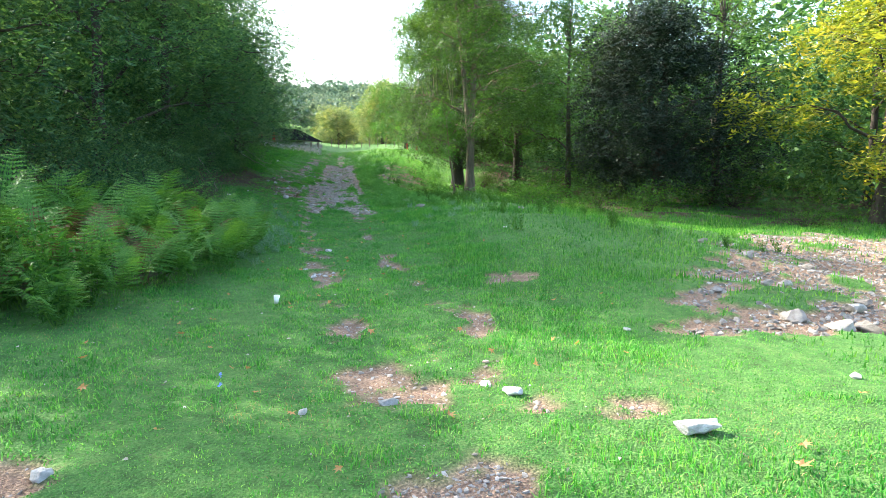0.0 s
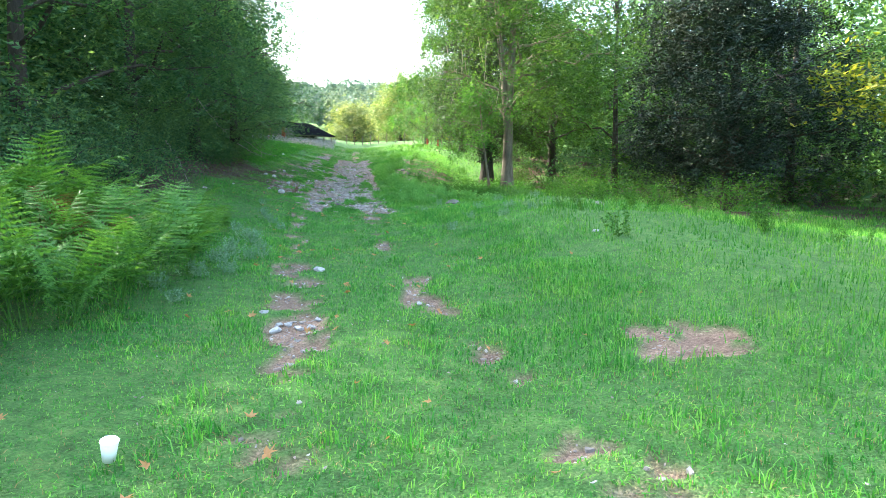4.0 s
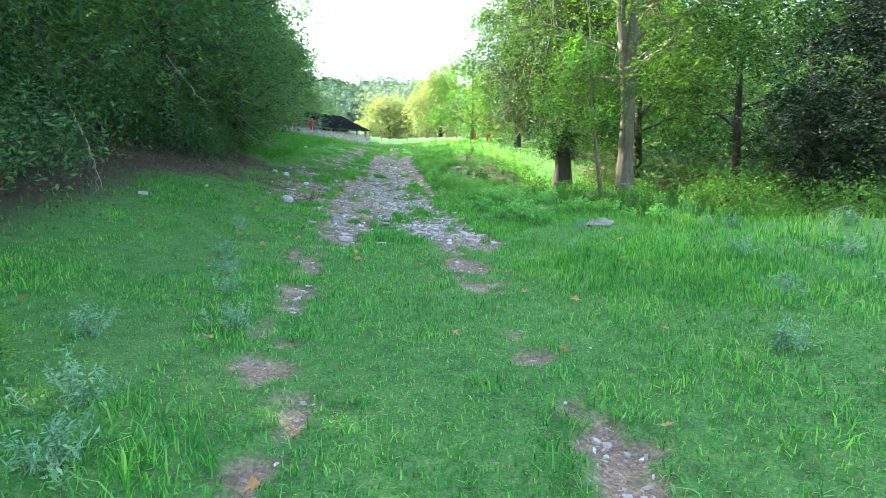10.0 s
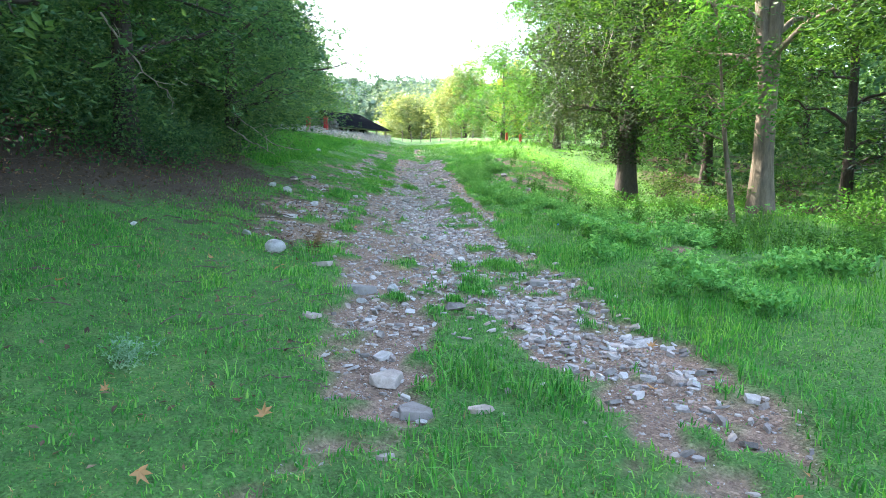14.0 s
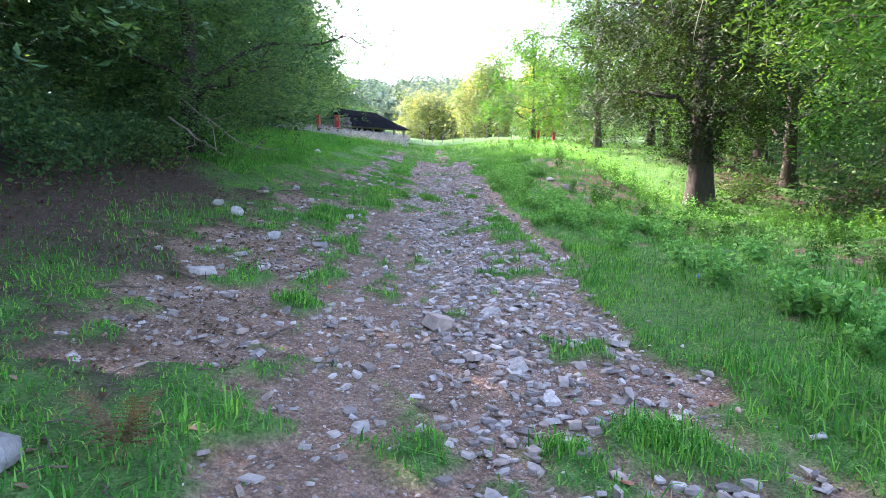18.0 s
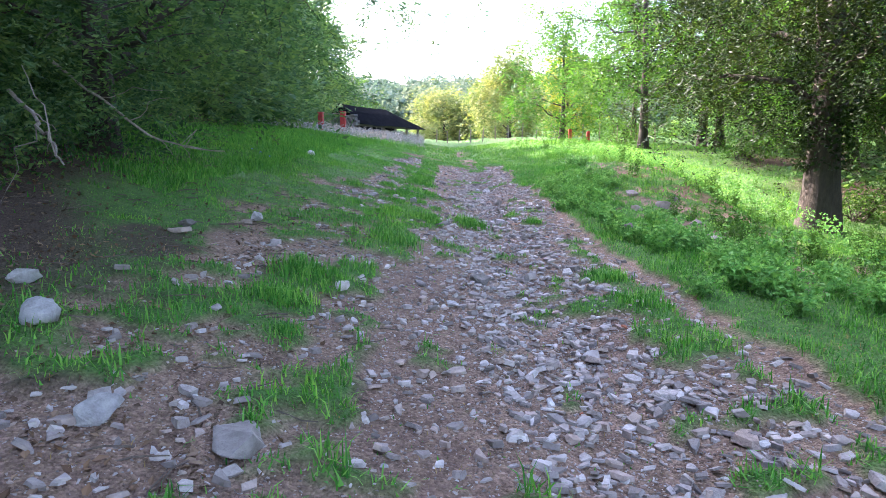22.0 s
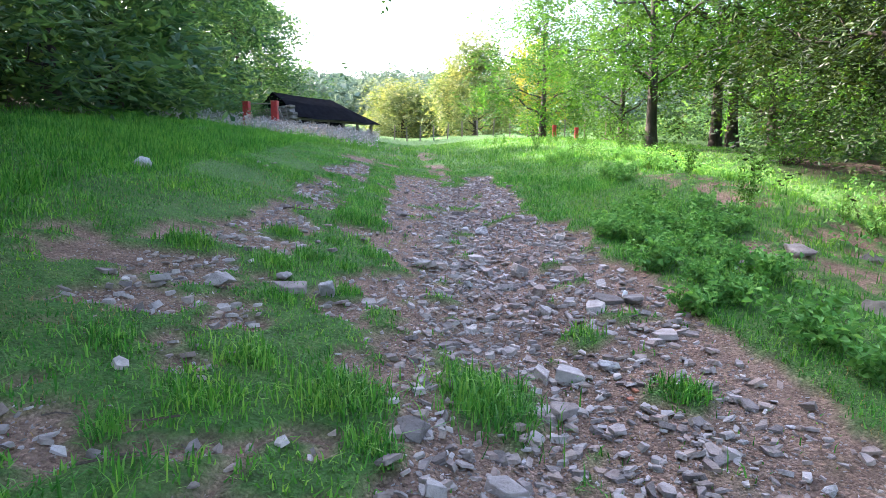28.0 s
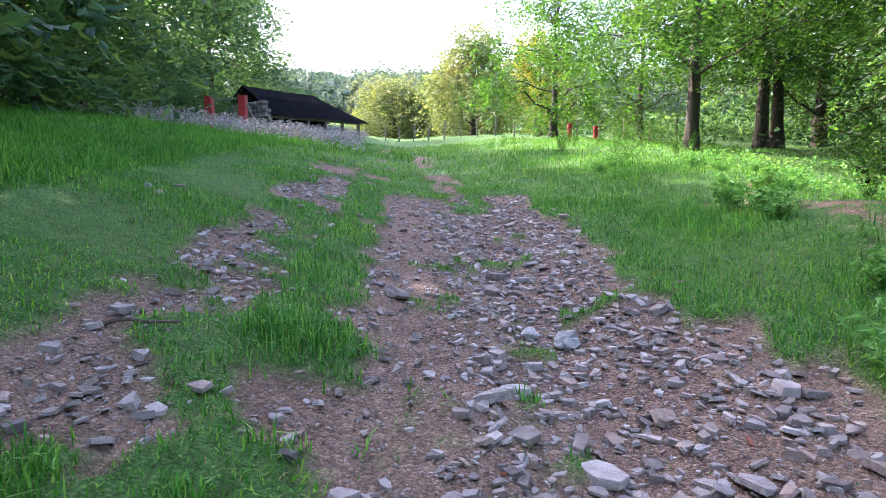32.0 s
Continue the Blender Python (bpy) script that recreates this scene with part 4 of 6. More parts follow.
thicket(120000, 313, lambda x, y: (1 - ramp(x - path_x(y) + 1.2 * (fbm(x, y, 1.6, 314) - 0.5), -5.9 + 1.0 * ramp(y, 27, 31), -5.0 + 1.0 * ramp(y, 27, 31))) * ramp(x - path_x(y), -8.0, -7.2) * ramp(y, 17, 20) * (1 - ramp(y, 40.2, 41.4)), 0.9, 3.6, 0.075, M_DARKLEAF, "dark leafy branches hanging low at the bank's foot", -16, -8.5, 16, 42)
thicket(60000, 301, lambda x, y: (1 - ramp(x - path_x(y), -7.6, -6.4)), 1.4, 5.0, 0.2, M_DARKLEAF, "dark tangled undergrowth below the bank's trees", -34, -11, -2, 40)
thicket(64000, 302, lambda x, y: (1 - ramp(x - path_x(y), -10.5, -8.6)) * ((x < -24.5) | (y < 62)), 1.2, 4.5, 0.22, M_DARKLEAF, "dark scrub covering the slope above the meadow", -60, -16, 38, 120)
thicket(42000, 303, lambda x, y: ramp(x - path_x(y), 19, 26) * ramp(x + 0.6 * y, 36, 46), 0.6, 4.0, 0.4, M_DARKLEAF, "green scrub between the riverside trees", 8, 70, 14, 110)
# added filler between the crowns that keeps the sun off the track
thicket(30000, 315, lambda x, y: (1 - ramp(x, -15.8, -14.6)) * ramp(y, 22, 26), 8.0, 13.0, 0.3, M_DARKLEAF, "dark foliage added between the bank's trees to block the sun", -20, -14.5, 21, 44)
thicket(26000, 304, lambda x, y: (1 - ramp(x + 0.12 * y, -22, -19)), 6.0, 10.0, 0.6, M_DARKLEAF, "tall dark foliage behind the bank's trees", -40, -18, -6, 46)
thicket(56000, 305, lambda x, y: ramp(x + 0.45 * y, 40, 46) * ramp(x - path_x(y), 24, 28), 9.0, 19.0, 0.7, M_DARKLEAF, "tall leafy woods behind the riverside trees", 8, 62, 16, 105)

thicket(26000, 306, lambda x, y: ramp(x - path_x(y), 12.5, 15) * (1 - ramp(x - path_x(y), 22, 27)) * ramp(fbm(x, y, 3.0, 307), 0.42, 0.55), 0.5, 2.2, 0.26, M_DARKLEAF, "shady green shrubs under the riverside trees", -2, 22, 45, 100)
thicket(9000, 308, lambda x, y: ramp(fbm(x, y, 1.4, 309), 0.45, 0.6) * ramp(x - path_x(y), 6.5, 8.5), 0.1, 0.5, 0.09, M_BRIGHTLEAF, "sunlit low shrubs round the trunks beside the track", -1.5, 8, 34, 41)
thicket(16000, 311, lambda x, y: ramp(x - path_x(y), 4.2, 5.5) * (1 - ramp(x - path_x(y), 9, 11)) * ramp(fbm(x, y, 1.6, 312), 0.46, 0.6), 0.08, 0.42, 0.075, M_NETTLE, "low tangled weeds on the bank's far slope", -6, 4, 33, 60)


# ---- stones ----
def stone_mesh(seed, flat, points=15, rough=0.25):
    r = np.random.default_rng(seed)
    bm = bmesh.new()
    p = r.normal(size=(points, 3))
    p /= np.linalg.norm(p, axis=1)[:, None]
    p *= 1 - rough * r.random((points, 1))
    p *= np.array([0.5, 0.5 * r.uniform(0.55, 0.9), 0.5 * flat])
    for q in p:
        bm.verts.new(q)
    res = bmesh.ops.convex_hull(bm, input=bm.verts)
    bmesh.ops.delete(bm, geom=[g for g in res["geom_interior"] if isinstance(g, bmesh.types.BMVert)], context="VERTS")
    bmesh.ops.triangulate(bm, faces=bm.faces)
    return bm


def slab_mesh(seed, flat):
    """A split piece of slate: an uneven flat polygon with broken sides."""
    r = np.random.default_rng(seed)
    n = int(r.integers(4, 7))
    bm = bmesh.new()
    a0 = r.uniform(0, 6.28)
    narrow = r.uniform(0.5, 0.9)
    for i in range(n):
        a = a0 + (i + r.uniform(-0.3, 0.3)) / n * 2 * math.pi
        d = r.uniform(0.27, 0.54)
        for top in (-1, 1):
            k = d * (r.uniform(0.78, 1.0) if top > 0 else r.uniform(0.9, 1.05))
            bm.verts.new((math.cos(a) * k, math.sin(a) * k * narrow, top * flat * 0.5 * r.uniform(0.75, 1.1)))
    res = bmesh.ops.convex_hull(bm, input=bm.verts)
    bmesh.ops.delete(bm, geom=[g for g in res["geom_interior"] if isinstance(g, bmesh.types.BMVert)], context="VERTS")
    bmesh.ops.triangulate(bm, faces=bm.faces)
    return bm


def boulder(x, y, wide, mat, label, category="stone", group="loose stones", flat=0.55, seed=0, sunk=0.25):
    """A single worn stone, with chipped faces and rounded edges."""
    r = random.Random(seed)
    soft = mat is not M_SLATE
    round_one = mat is M_PALEROCK and wide > 0.27
    if round_one:
        bm = stone_mesh(seed + 900, flat, 22, 0.28)
        bmesh.ops.subdivide_edges(bm, edges=bm.edges, cuts=1, use_grid_fill=True, smooth=0.6)
        for v in bm.verts:
            v.co += Vector(v.co).normalized() * noise.noise(v.co * 6.0 + Vector((seed, 0, 0))) * 0.045
    elif soft:
        bm = stone_mesh(seed + 900, flat, 17, 0.3)
        bmesh.ops.bevel(bm, geom=bm.edges, offset=0.035, segments=1, affect="EDGES", profile=0.6, clamp_overlap=True)
        bmesh.ops.triangulate(bm, faces=bm.faces)
        bmesh.ops.subdivide_edges(bm, edges=bm.edges, cuts=1, use_grid_fill=True)
        for v in bm.verts:
            n = Vector(v.co).normalized()
            if v.co.length > 0.52:
                v.co = n * 0.52
            v.co += n * (noise.noise(v.co * 5.0 + Vector((seed, 0, 0))) * 0.05 + noise.noise(v.co * 13.0 + Vector((0, seed, 0))) * 0.022)
    else:
        bm = slab_mesh(seed + 900, flat)
        bmesh.ops.bevel(bm, geom=bm.edges, offset=0.012, segments=1, affect="EDGES", profile=0.6, clamp_overlap=True)
    wide *= 1.1
    bmesh.ops.scale(bm, vec=(wide, wide, wide), verts=bm.verts)
    ob = part("stone" if wide < 0.45 else "boulder", bm, mat, smooth=round_one)
    ob.matrix_world = pose(*at_ground(x, y, wide * flat * (0.5 - sunk)), r.uniform(-8, 8), r.uniform(-8, 8), r.uniform(0, 360))
    return tagged(ob, label, category, group)


PALE = "pale weathered limestone lying in the grass"
GREY = "grey slate stone lying on the stony track"
WHITE = "rounded whitish stone beside the track"
BED = "large bleached river stone in the dry stream bed"
NEAR = [(0.58, 4.74, 0.19), (0.37, 5.07, 0.18), (-0.44, 4.56, 0.19), (-2.27, 3.15, 0.19), (-5.61, 8.43, 0.25), (-1.05, 4.20, 0.10), (2.22, 7.01, 0.12), (3.71, 5.15, 0.15),
        (-2.81, 11.79, 0.11), (-2.57, 11.50, 0.11), (-2.47, 11.54, 0.11), (-2.34, 11.42, 0.12), (-2.23, 11.49, 0.12), (-2.54, 11.29, 0.15), (-1.20, 12.36, 0.09), (-2.24, 11.82, 0.12), (1.68, 16.29, 0.14), (-2.85, 14.41, 0.18)]
BEDS = [(6.67, 12.98, 0.4), (4.58, 7.60, 0.38), (4.91, 7.20, 0.45), (5.28, 7.17, 0.45), (6.53, 14.89, 0.45), (5.3, 9.6, 0.3), (6.2, 10.6, 0.3), (4.3, 9.2, 0.25), (7.6, 12.2, 0.35), (5.9, 8.4, 0.4), (6.6, 9.2, 0.35)]
MIDDLE = [(-5.10, 23.52, 0.38), (-6.50, 26.52, 0.33), (-4.87, 23.11, 0.28), (-5.23, 23.92, 0.17), (-5.94, 24.47, 0.19), (-4.47, 23.12, 0.17), (-8.81, 24.22, 0.24), (-8.83, 30.30, 0.16), (-7.74, 29.69, 0.13), (-8.64, 32.30, 0.18), (-8.38, 31.10, 0.18), (-8.27, 30.07, 0.31), (-6.23, 28.67, 0.18), (-6.44, 29.41, 0.12), (-4.92, 28.81, 0.20)]
UPPER = [(-7.93, 30.64, 0.11), (-10.21, 35.58, 0.28), (-7.02, 31.68, 0.17), (-6.51, 31.79, 0.17), (-9.77, 34.15, 0.16), (-6.74, 36.70, 0.20), (-6.26, 34.37, 0.17), (-7.40, 40.95, 0.30), (-6.54, 42.01, 0.26), (-8.78, 39.98, 0.10), (-12.11, 48.21, 0.19), (-12.16, 48.77, 0.17)]
TOP = [(-10.70, 45.39, 0.19), (-10.21, 46.67, 0.18), (-8.32, 45.99, 0.18), (-8.12, 45.76, 0.20), (-8.47, 45.52, 0.23), (-8.16, 45.02, 0.21), (-8.10, 44.80, 0.24), (-8.75, 45.07, 0.17), (-8.43, 45.00, 0.19), (-7.00, 45.45, 0.25), (-6.88, 45.40, 0.18), (-8.75, 44.39, 0.13), (-8.53, 48.18, 0.29), (-8.26, 48.05, 0.22)]
LOWER_SLATE = [(-5.10, 26.10, 0.10), (-4.07, 25.88, 0.20), (-4.09, 25.64, 0.13), (-3.51, 25.95, 0.15), (-5.92, 29.82, 0.32), (-4.23, 26.36, 0.10), (-3.92, 26.01, 0.12), (-10.20, 36.95, 0.21), (-8.35, 35.16, 0.18), (-9.50, 36.25, 0.19), (-7.15, 33.95, 0.16), (-6.19, 34.79, 0.21), (-7.05, 34.64, 0.12), (-6.72, 37.28, 0.27), (-7.88, 34.13, 0.12), (-7.72, 39.91, 0.30), (-10.29, 41.59, 0.25), (-7.72, 41.94, 0.15), (-7.52, 41.41, 0.22), (-7.34, 41.34, 0.26), (-8.30, 39.98, 0.15), (-7.51, 39.84, 0.18), (-7.75, 40.04, 0.21), (-8.30, 39.25, 0.15)]
UPPER_SLATE = [(-8.44, 39.59, 0.13), (-8.58, 39.29, 0.17), (-7.29, 39.67, 0.17), (-6.90, 39.70, 0.13), (-6.60, 40.01, 0.14), (-8.07, 39.88, 0.16), (-9.07, 42.10, 0.15), (-8.89, 42.30, 0.16), (-8.57, 43.85, 0.25), (-8.46, 43.96, 0.19), (-7.57, 44.04, 0.27), (-7.88, 42.57, 0.14), (-7.71, 42.57, 0.13), (-7.00, 42.57, 0.25), (-8.64, 42.64, 0.10), (-7.41, 43.19, 0.22), (-8.43, 43.99, 0.17), (-8.29, 43.75, 0.20), (-7.57, 44.00, 0.23), (-7.93, 44.18, 0.23), (-7.59, 44.47, 0.23), (-9.94, 44.74, 0.18), (-9.79, 43.83, 0.12), (-9.55, 43.61, 0.15), (-9.16, 44.27, 0.14)]
PALE_SLABS = [(-4.83, 25.36, 0.28), (-10.30, 35.88, 0.30), (-7.25, 36.67, 0.38), (-8.87, 33.94, 0.10), (-9.62, 42.35, 0.26), (-8.22, 40.34, 0.25), (-8.16, 39.63, 0.19), (-6.63, 42.79, 0.29), (-9.29, 42.26, 0.20), (-9.36, 46.87, 0.32), (-8.63, 43.76, 0.24), (-9.40, 44.38, 0.11), (-8.80, 43.30, 0.10)]
QUARTZ = [(-5.75, 25.38, 0.12), (-5.29, 25.75, 0.09), (-7.41, 35.44, 0.15), (-6.35, 40.13, 0.11), (-8.07, 46.37, 0.26), (-8.32, 46.50, 0.21), (-8.13, 43.55, 0.16), (-8.05, 46.36, 0.20)]
SHAPES = [(NEAR, M_PALEROCK, PALE, "stones on the near grass", 0.5), (BEDS, M_RIVER, BED, "stream bed stones", 0.5), (MIDDLE, M_SLATE, GREY, "stones on the track", 0.17), (UPPER, M_SLATE, GREY, "stones on the track", 0.17), (TOP, M_SLATE, GREY, "stones on the track", 0.2)]
for gi2, (places, mat, label, group, flat) in enumerate(SHAPES):
    for k, (x, y, w) in enumerate(places):
        boulder(x, y, w * 1.05, mat, label, "stone", group, flat, seed=gi2 * 100 + k, sunk=0.25 if gi2 < 2 else 0.1)
for k, (x, y, w) in enumerate([(-7.79, 27.29, 0.26), (-8.71, 26.30, 0.15), (-12.30, 48.37, 0.17), (-7.08, 41.41, 0.21)]):
    boulder(x, y, w * 0.72, M_PALEROCK, WHITE, "stone", "white stones", 0.6, seed=600 + k, sunk=0.22)
for k, (x, y, w) in enumerate(LOWER_SLATE + UPPER_SLATE):
    ob = boulder(x, y, w, M_SLATE, GREY, "stone", "stones on the track", 0.14 + 0.05 * (k % 5), seed=1100 + k, sunk=0.05)
    ob.matrix_world = ob.matrix_world @ pose(0, 0, 0, 14 * math.sin(k * 2.1), 12 * math.cos(k * 1.7), 0)
for k, (x, y, w) in enumerate(PALE_SLABS):
    boulder(x, y, w, M_RIVER, "beige flat stone lying on the worn track", "stone", "pale stones on the track", 0.3 + 0.06 * (k % 4), seed=1200 + k, sunk=0.22)
for k, (x, y, w) in enumerate(QUARTZ):
    boulder(x, y, w, M_PALEROCK, WHITE, "stone", "white stones", 0.5, seed=1300 + k, sunk=0.15)


def slab(x, y, wide, tall, turn, tip, mat, label, seed):
    """A broad flat-topped slab with broken sides."""
    bm = slab_mesh(seed, tall / wide)
    bmesh.ops.bevel(bm, geom=bm.edges, offset=0.012, segments=1, affect="EDGES", clamp_overlap=True)
    bmesh.ops.scale(bm, vec=(wide, wide * 1.15, wide), verts=bm.verts)
    ob = part("flat_stone", bm, mat)
    ob.matrix_world = pose(*at_ground(x, y, tall * 0.2), tip, 4, turn)
    return tagged(ob, label, "stone", "slabs")


slab(-5.86, 25.78, 0.66, 0.1, 20, -6, M_RIVER, "broad beige slab lying at the grassy edge of the track", 1003)
boulder(-7.95, 32.5, 0.42, M_WALLSTONE, "long brown block beside the track", "stone", "slabs", 0.36, seed=715, sunk=0.36)
slab(-9.5, 42.15, 0.42, 0.06, 65, 10, M_SLATE, "long grey slab jutting out of the grass", 1007)
boulder(-9.97, 41.95, 0.35, M_RIVER, "veined grey rock in the worn grass", "stone", "slabs", 0.5, seed=716, sunk=0.28)
slab(-10.6, 41.45, 0.28, 0.035, 0, 0, M_SLATE, "flat layered slate beside the track", 1011)
slab(-3.95, 27.05, 0.36, 0.07, 10, 0, M_RIVER, "flat pale slab among the slate", 1013)
slab(-6.85, 42.85, 0.4, 0.06, -30, 4, M_RIVER, "brown slab at the edge of the track", 1015)
boulder(-5.54, 25.94, 0.16, M_PALEROCK, "white quartz stone beside the slab", "stone", "white stones", 0.7, seed=639, sunk=0.05)
for x, y, w, k in [(-7.15, 26.68, 0.32, 700), (-9.4, 33.0, 0.28, 731), (-9.95, 33.45, 0.24, 733), (-8.56, 32.4, 0.26, 704), (-9.2, 42.2, 0.25, 705), (-12.68, 45.3, 0.34, 706), (-10.2, 37.2, 0.26, 707)]:
    boulder(x, y, w, M_PALEROCK, WHITE, "stone", "white stones", 0.6, seed=k, sunk=0.25)
ob = boulder(1.76, 3.92, 0.27, M_PALEROCK, "long white limestone block in the sunny grass", "stone", "", 0.62, seed=641, sunk=0.12)
ob.matrix_world = pose(*at_ground(1.76, 3.92, 0.05), 4, -3, 6) @ Matrix.Diagonal((1.5, 0.85, 0.85, 1))
boulder(-1.0, 24.6, 0.5, M_WALLSTONE, "large grey boulder half sunk in the grassy bank", "boulder", "", 0.5, seed=650, sunk=0.35)
boulder(2.6, 20.0, 0.36, M_WALLSTONE, "grey boulder on the grassy mound", "boulder", "", 0.5, seed=651, sunk=0.35)
boulder(-1.02, 32.1, 0.35, M_RIVER, "pale stone on the earthy bank", "stone", "", 0.6, seed=652)
for k, (u, y, w) in enumerate([(4.2, 44.3, 0.4), (4.6, 43.2, 0.5), (3.9, 42.6, 0.35), (5.3, 44.8, 0.35), (4.9, 42.0, 0.4), (3.4, 43.6, 0.45), (3.3, 40.6, 0.3), (4.5, 40.2, 0.3)]):
    boulder(float(path_x(y)) + u, y, w, M_WALLSTONE, "mossy brown rock in the eroded bank", "rock", "rocks in the bank", 0.5, seed=660 + k, sunk=0.38)

# loose slate: the largest pieces one by one, the rest as one scatter
KINDS = [slab_mesh(300 + k, f) for k, f in enumerate((0.09, 0.12, 0.15, 0.19, 0.22, 0.3, 0.13, 0.17, 0.1, 0.2, 0.14, 0.26))]
KIND_DATA = []
for k, bm in enumerate(KINDS):
    bm.verts.ensure_lookup_table()
    KIND_DATA.append((np.array([v.co for v in bm.verts]), np.array([[v.index for v in f.verts] for f in bm.faces])))
CHIPS = []
for k in range(5):
    bm = stone_mesh(340 + k, 0.4, 6)
    bm.verts.ensure_lookup_table()
    CHIPS.append((np.array([v.co for v in bm.verts]), np.array([[v.index for v in f.verts] for f in bm.faces])))
COBBLES = []
for k in range(6):
    bm = stone_mesh(360 + k, 0.5, 10, 0.15)
    bm.verts.ensure_lookup_table()
    COBBLES.append((np.array([v.co for v in bm.verts]), np.array([[v.index for v in f.verts] for f in bm.faces])))
PIECES = []
for k, (v, f) in enumerate(KIND_DATA):
    me = bpy.data.meshes.new("slate_piece")
    me.from_pydata(v.tolist(), [], f.tolist())
    me.materials.append(M_SLATE)
    PIECES.append(me)
r = np.random.default_rng(410)


def stony(x, y):
    u = x - path_x(y)
    n = fbm(x, y, 0.8, 121)
    right = strip(u, y, 24, 52, 1.3, 1.0, 0.92, 0.35, 1.5) * (1 - 0.4 * ramp(y, 40, 45))
    gully = strip(u, y, 33, 52, 0.95, 0.75, 0.6, 0.3, 2.0)
    whole = bare_ground(x, y) * ramp(y, 22, 24) * (np.abs(u - 0.4) < 2.6)
    rut = strip(u, y, 40, 56, -1.5, -1.7, 0.5, 0.3)
    return np.clip(0.3 * whole + 0.75 * right * (0.4 + n) + 0.5 * gully + 0.45 * rut * (0.3 + n), 0, 1.2) * (0.12 + 0.88 * bare_ground(x, y))


def lay(n, y0, y1, u0, u1, weight, lo, hi, power=2.2):
    y = r.uniform(y0, y1, n)
    x = path_x(y) + r.uniform(u0, u1, n)
    keep = r.random(n) < weight(x, y)
    x, y = x[keep], y[keep]
    s = lo + (hi - lo) * r.random(len(x)) ** power
    return x, y, s


def pile(name, x, y, s, mat, label, tilt=13.0, lift=0.35, category="gravel", kinds=None):
    pieces = []
    kinds = kinds or KIND_DATA
    z = height(x, y)
    for i in range(len(x)):
        v, f = kinds[int(r.integers(len(kinds)))]
        m = np.array(Euler((radians(r.normal() * tilt), radians(r.normal() * tilt), r.uniform(0, 6.283))).to_matrix())
        pieces.append(((v * s[i] * np.array([1.0, r.uniform(0.55, 1.0), r.uniform(0.7, 1.4)])) @ m.T + np.array([x[i], y[i], z[i] + s[i] * 0.3 * lift]), f))
    return tagged(solid(name, *gather(pieces), mat), label, category, kind="stuff")


x, y, s = lay(2200, 23, 52, 0.2, 2.2, lambda a, b: stony(a, b) * 0.4, 0.09, 0.29, 2.4)
for i in range(min(300, len(x))):
    ob = new("slate_piece", PIECES[int(r.integers(len(PIECES)))])
    ob.parent = ground
    ob.matrix_world = pose(x[i], y[i], float(height(x[i], y[i])) + s[i] * 0.08, r.normal() * 12, r.normal() * 12, r.uniform(0, 360)) @ Matrix.Scale(s[i], 4)
x, y, s = lay(STONES, 22, 54, -2.3, 2.5, stony, 0.02, 0.16, 3.4)
pile("loose_slate", x, y, s, M_SLATE, "loose grey slate chips strewn over the track")
x, y, s = lay(int(STONES * 1.25), 22, 50, -2.6, 2.5, lambda a, b: bare_ground(a, b) * 0.9, 0.012, 0.05, 1.8)
pile("gravel", x, y, s, M_SLATE, "fine grey gravel on the bare earth of the track", lift=0.1, kinds=CHIPS)
x, y, s = lay(42000, 2, 22, -3.5, 3.0, lambda a, b: 0.02 + bare_ground(a, b) * 0.75, 0.012, 0.075, 2.2)
pile("gravel", x, y, s, M_PEBBLE, "small brown pebbles on the bare patches", lift=0.1, kinds=CHIPS)
x, y, s = lay(14000, 3, 22.5, -1.6, 2.2, lambda a, b: bare_ground(a, b) * 0.6, 0.025, 0.1, 2.2)
pile("slate_chips", x, y, s, M_SLATE, "grey slate chips on the worn patches")
x, y, s = lay(900, 2.5, 3.9, -0.3, 0.9, lambda a, b: bare_ground(a, b), 0.02, 0.075, 1.8)
pile("gravel", x, y, s, M_RIVER, "pale gravel heaped on the near patch", lift=0.3)
x, y, s = lay(44000, 6.5, 22, 3.0, 20, lambda a, b: stream_bed(a, b) * bare_ground(a, b), 0.025, 0.17, 3.0)
pile("river_gravel", x, y, s, M_RIVER, "bleached cobbles filling the dry stream bed", lift=0.2, kinds=COBBLES)
x, y, s = lay(420, 24, 50, -1.5, 2.3, lambda a, b: stony(a, b) * 0.12, 0.05, 0.11, 1.5)
pile("brick_shards", x, y, s, M_BRICK, "scattered orange brick shards among the slate", category="rubble")
x, y, s = lay(420, 24, 52, -2.0, 2.3, lambda a, b: stony(a, b) * 0.3, 0.05, 0.14, 1.5)
pile("white_stones", x, y, s, M_PALEROCK, "whitish stones among the slate")


# ---- fallen leaves ----
def plane_leaf(seed):
    r2 = random.Random(seed)
    bm = bmesh.new()
    rim = []
    tips = [(-100, 0.5), (-62, 0.28), (-40, 0.75), (-18, 0.36), (0, 1.0), (18, 0.36), (40, 0.75), (62, 0.28), (100, 0.5), (140, 0.2), (180, 0.12), (220, 0.2)]
    c = bm.verts.new((0, 0, 0.0))
    for a, d in tips:
        a = radians(a + r2.uniform(-5, 5))
        d *= r2.uniform(0.85, 1.1) * 0.5
        rim.append(bm.verts.new((math.sin(a) * d, math.cos(a) * d, 0.28 * d * d * 2 + r2.uniform(-0.02, 0.09))))
    for i in range(len(rim)):
        bm.faces.new((c, rim[i], rim[(i + 1) % len(rim)]))
    return bm


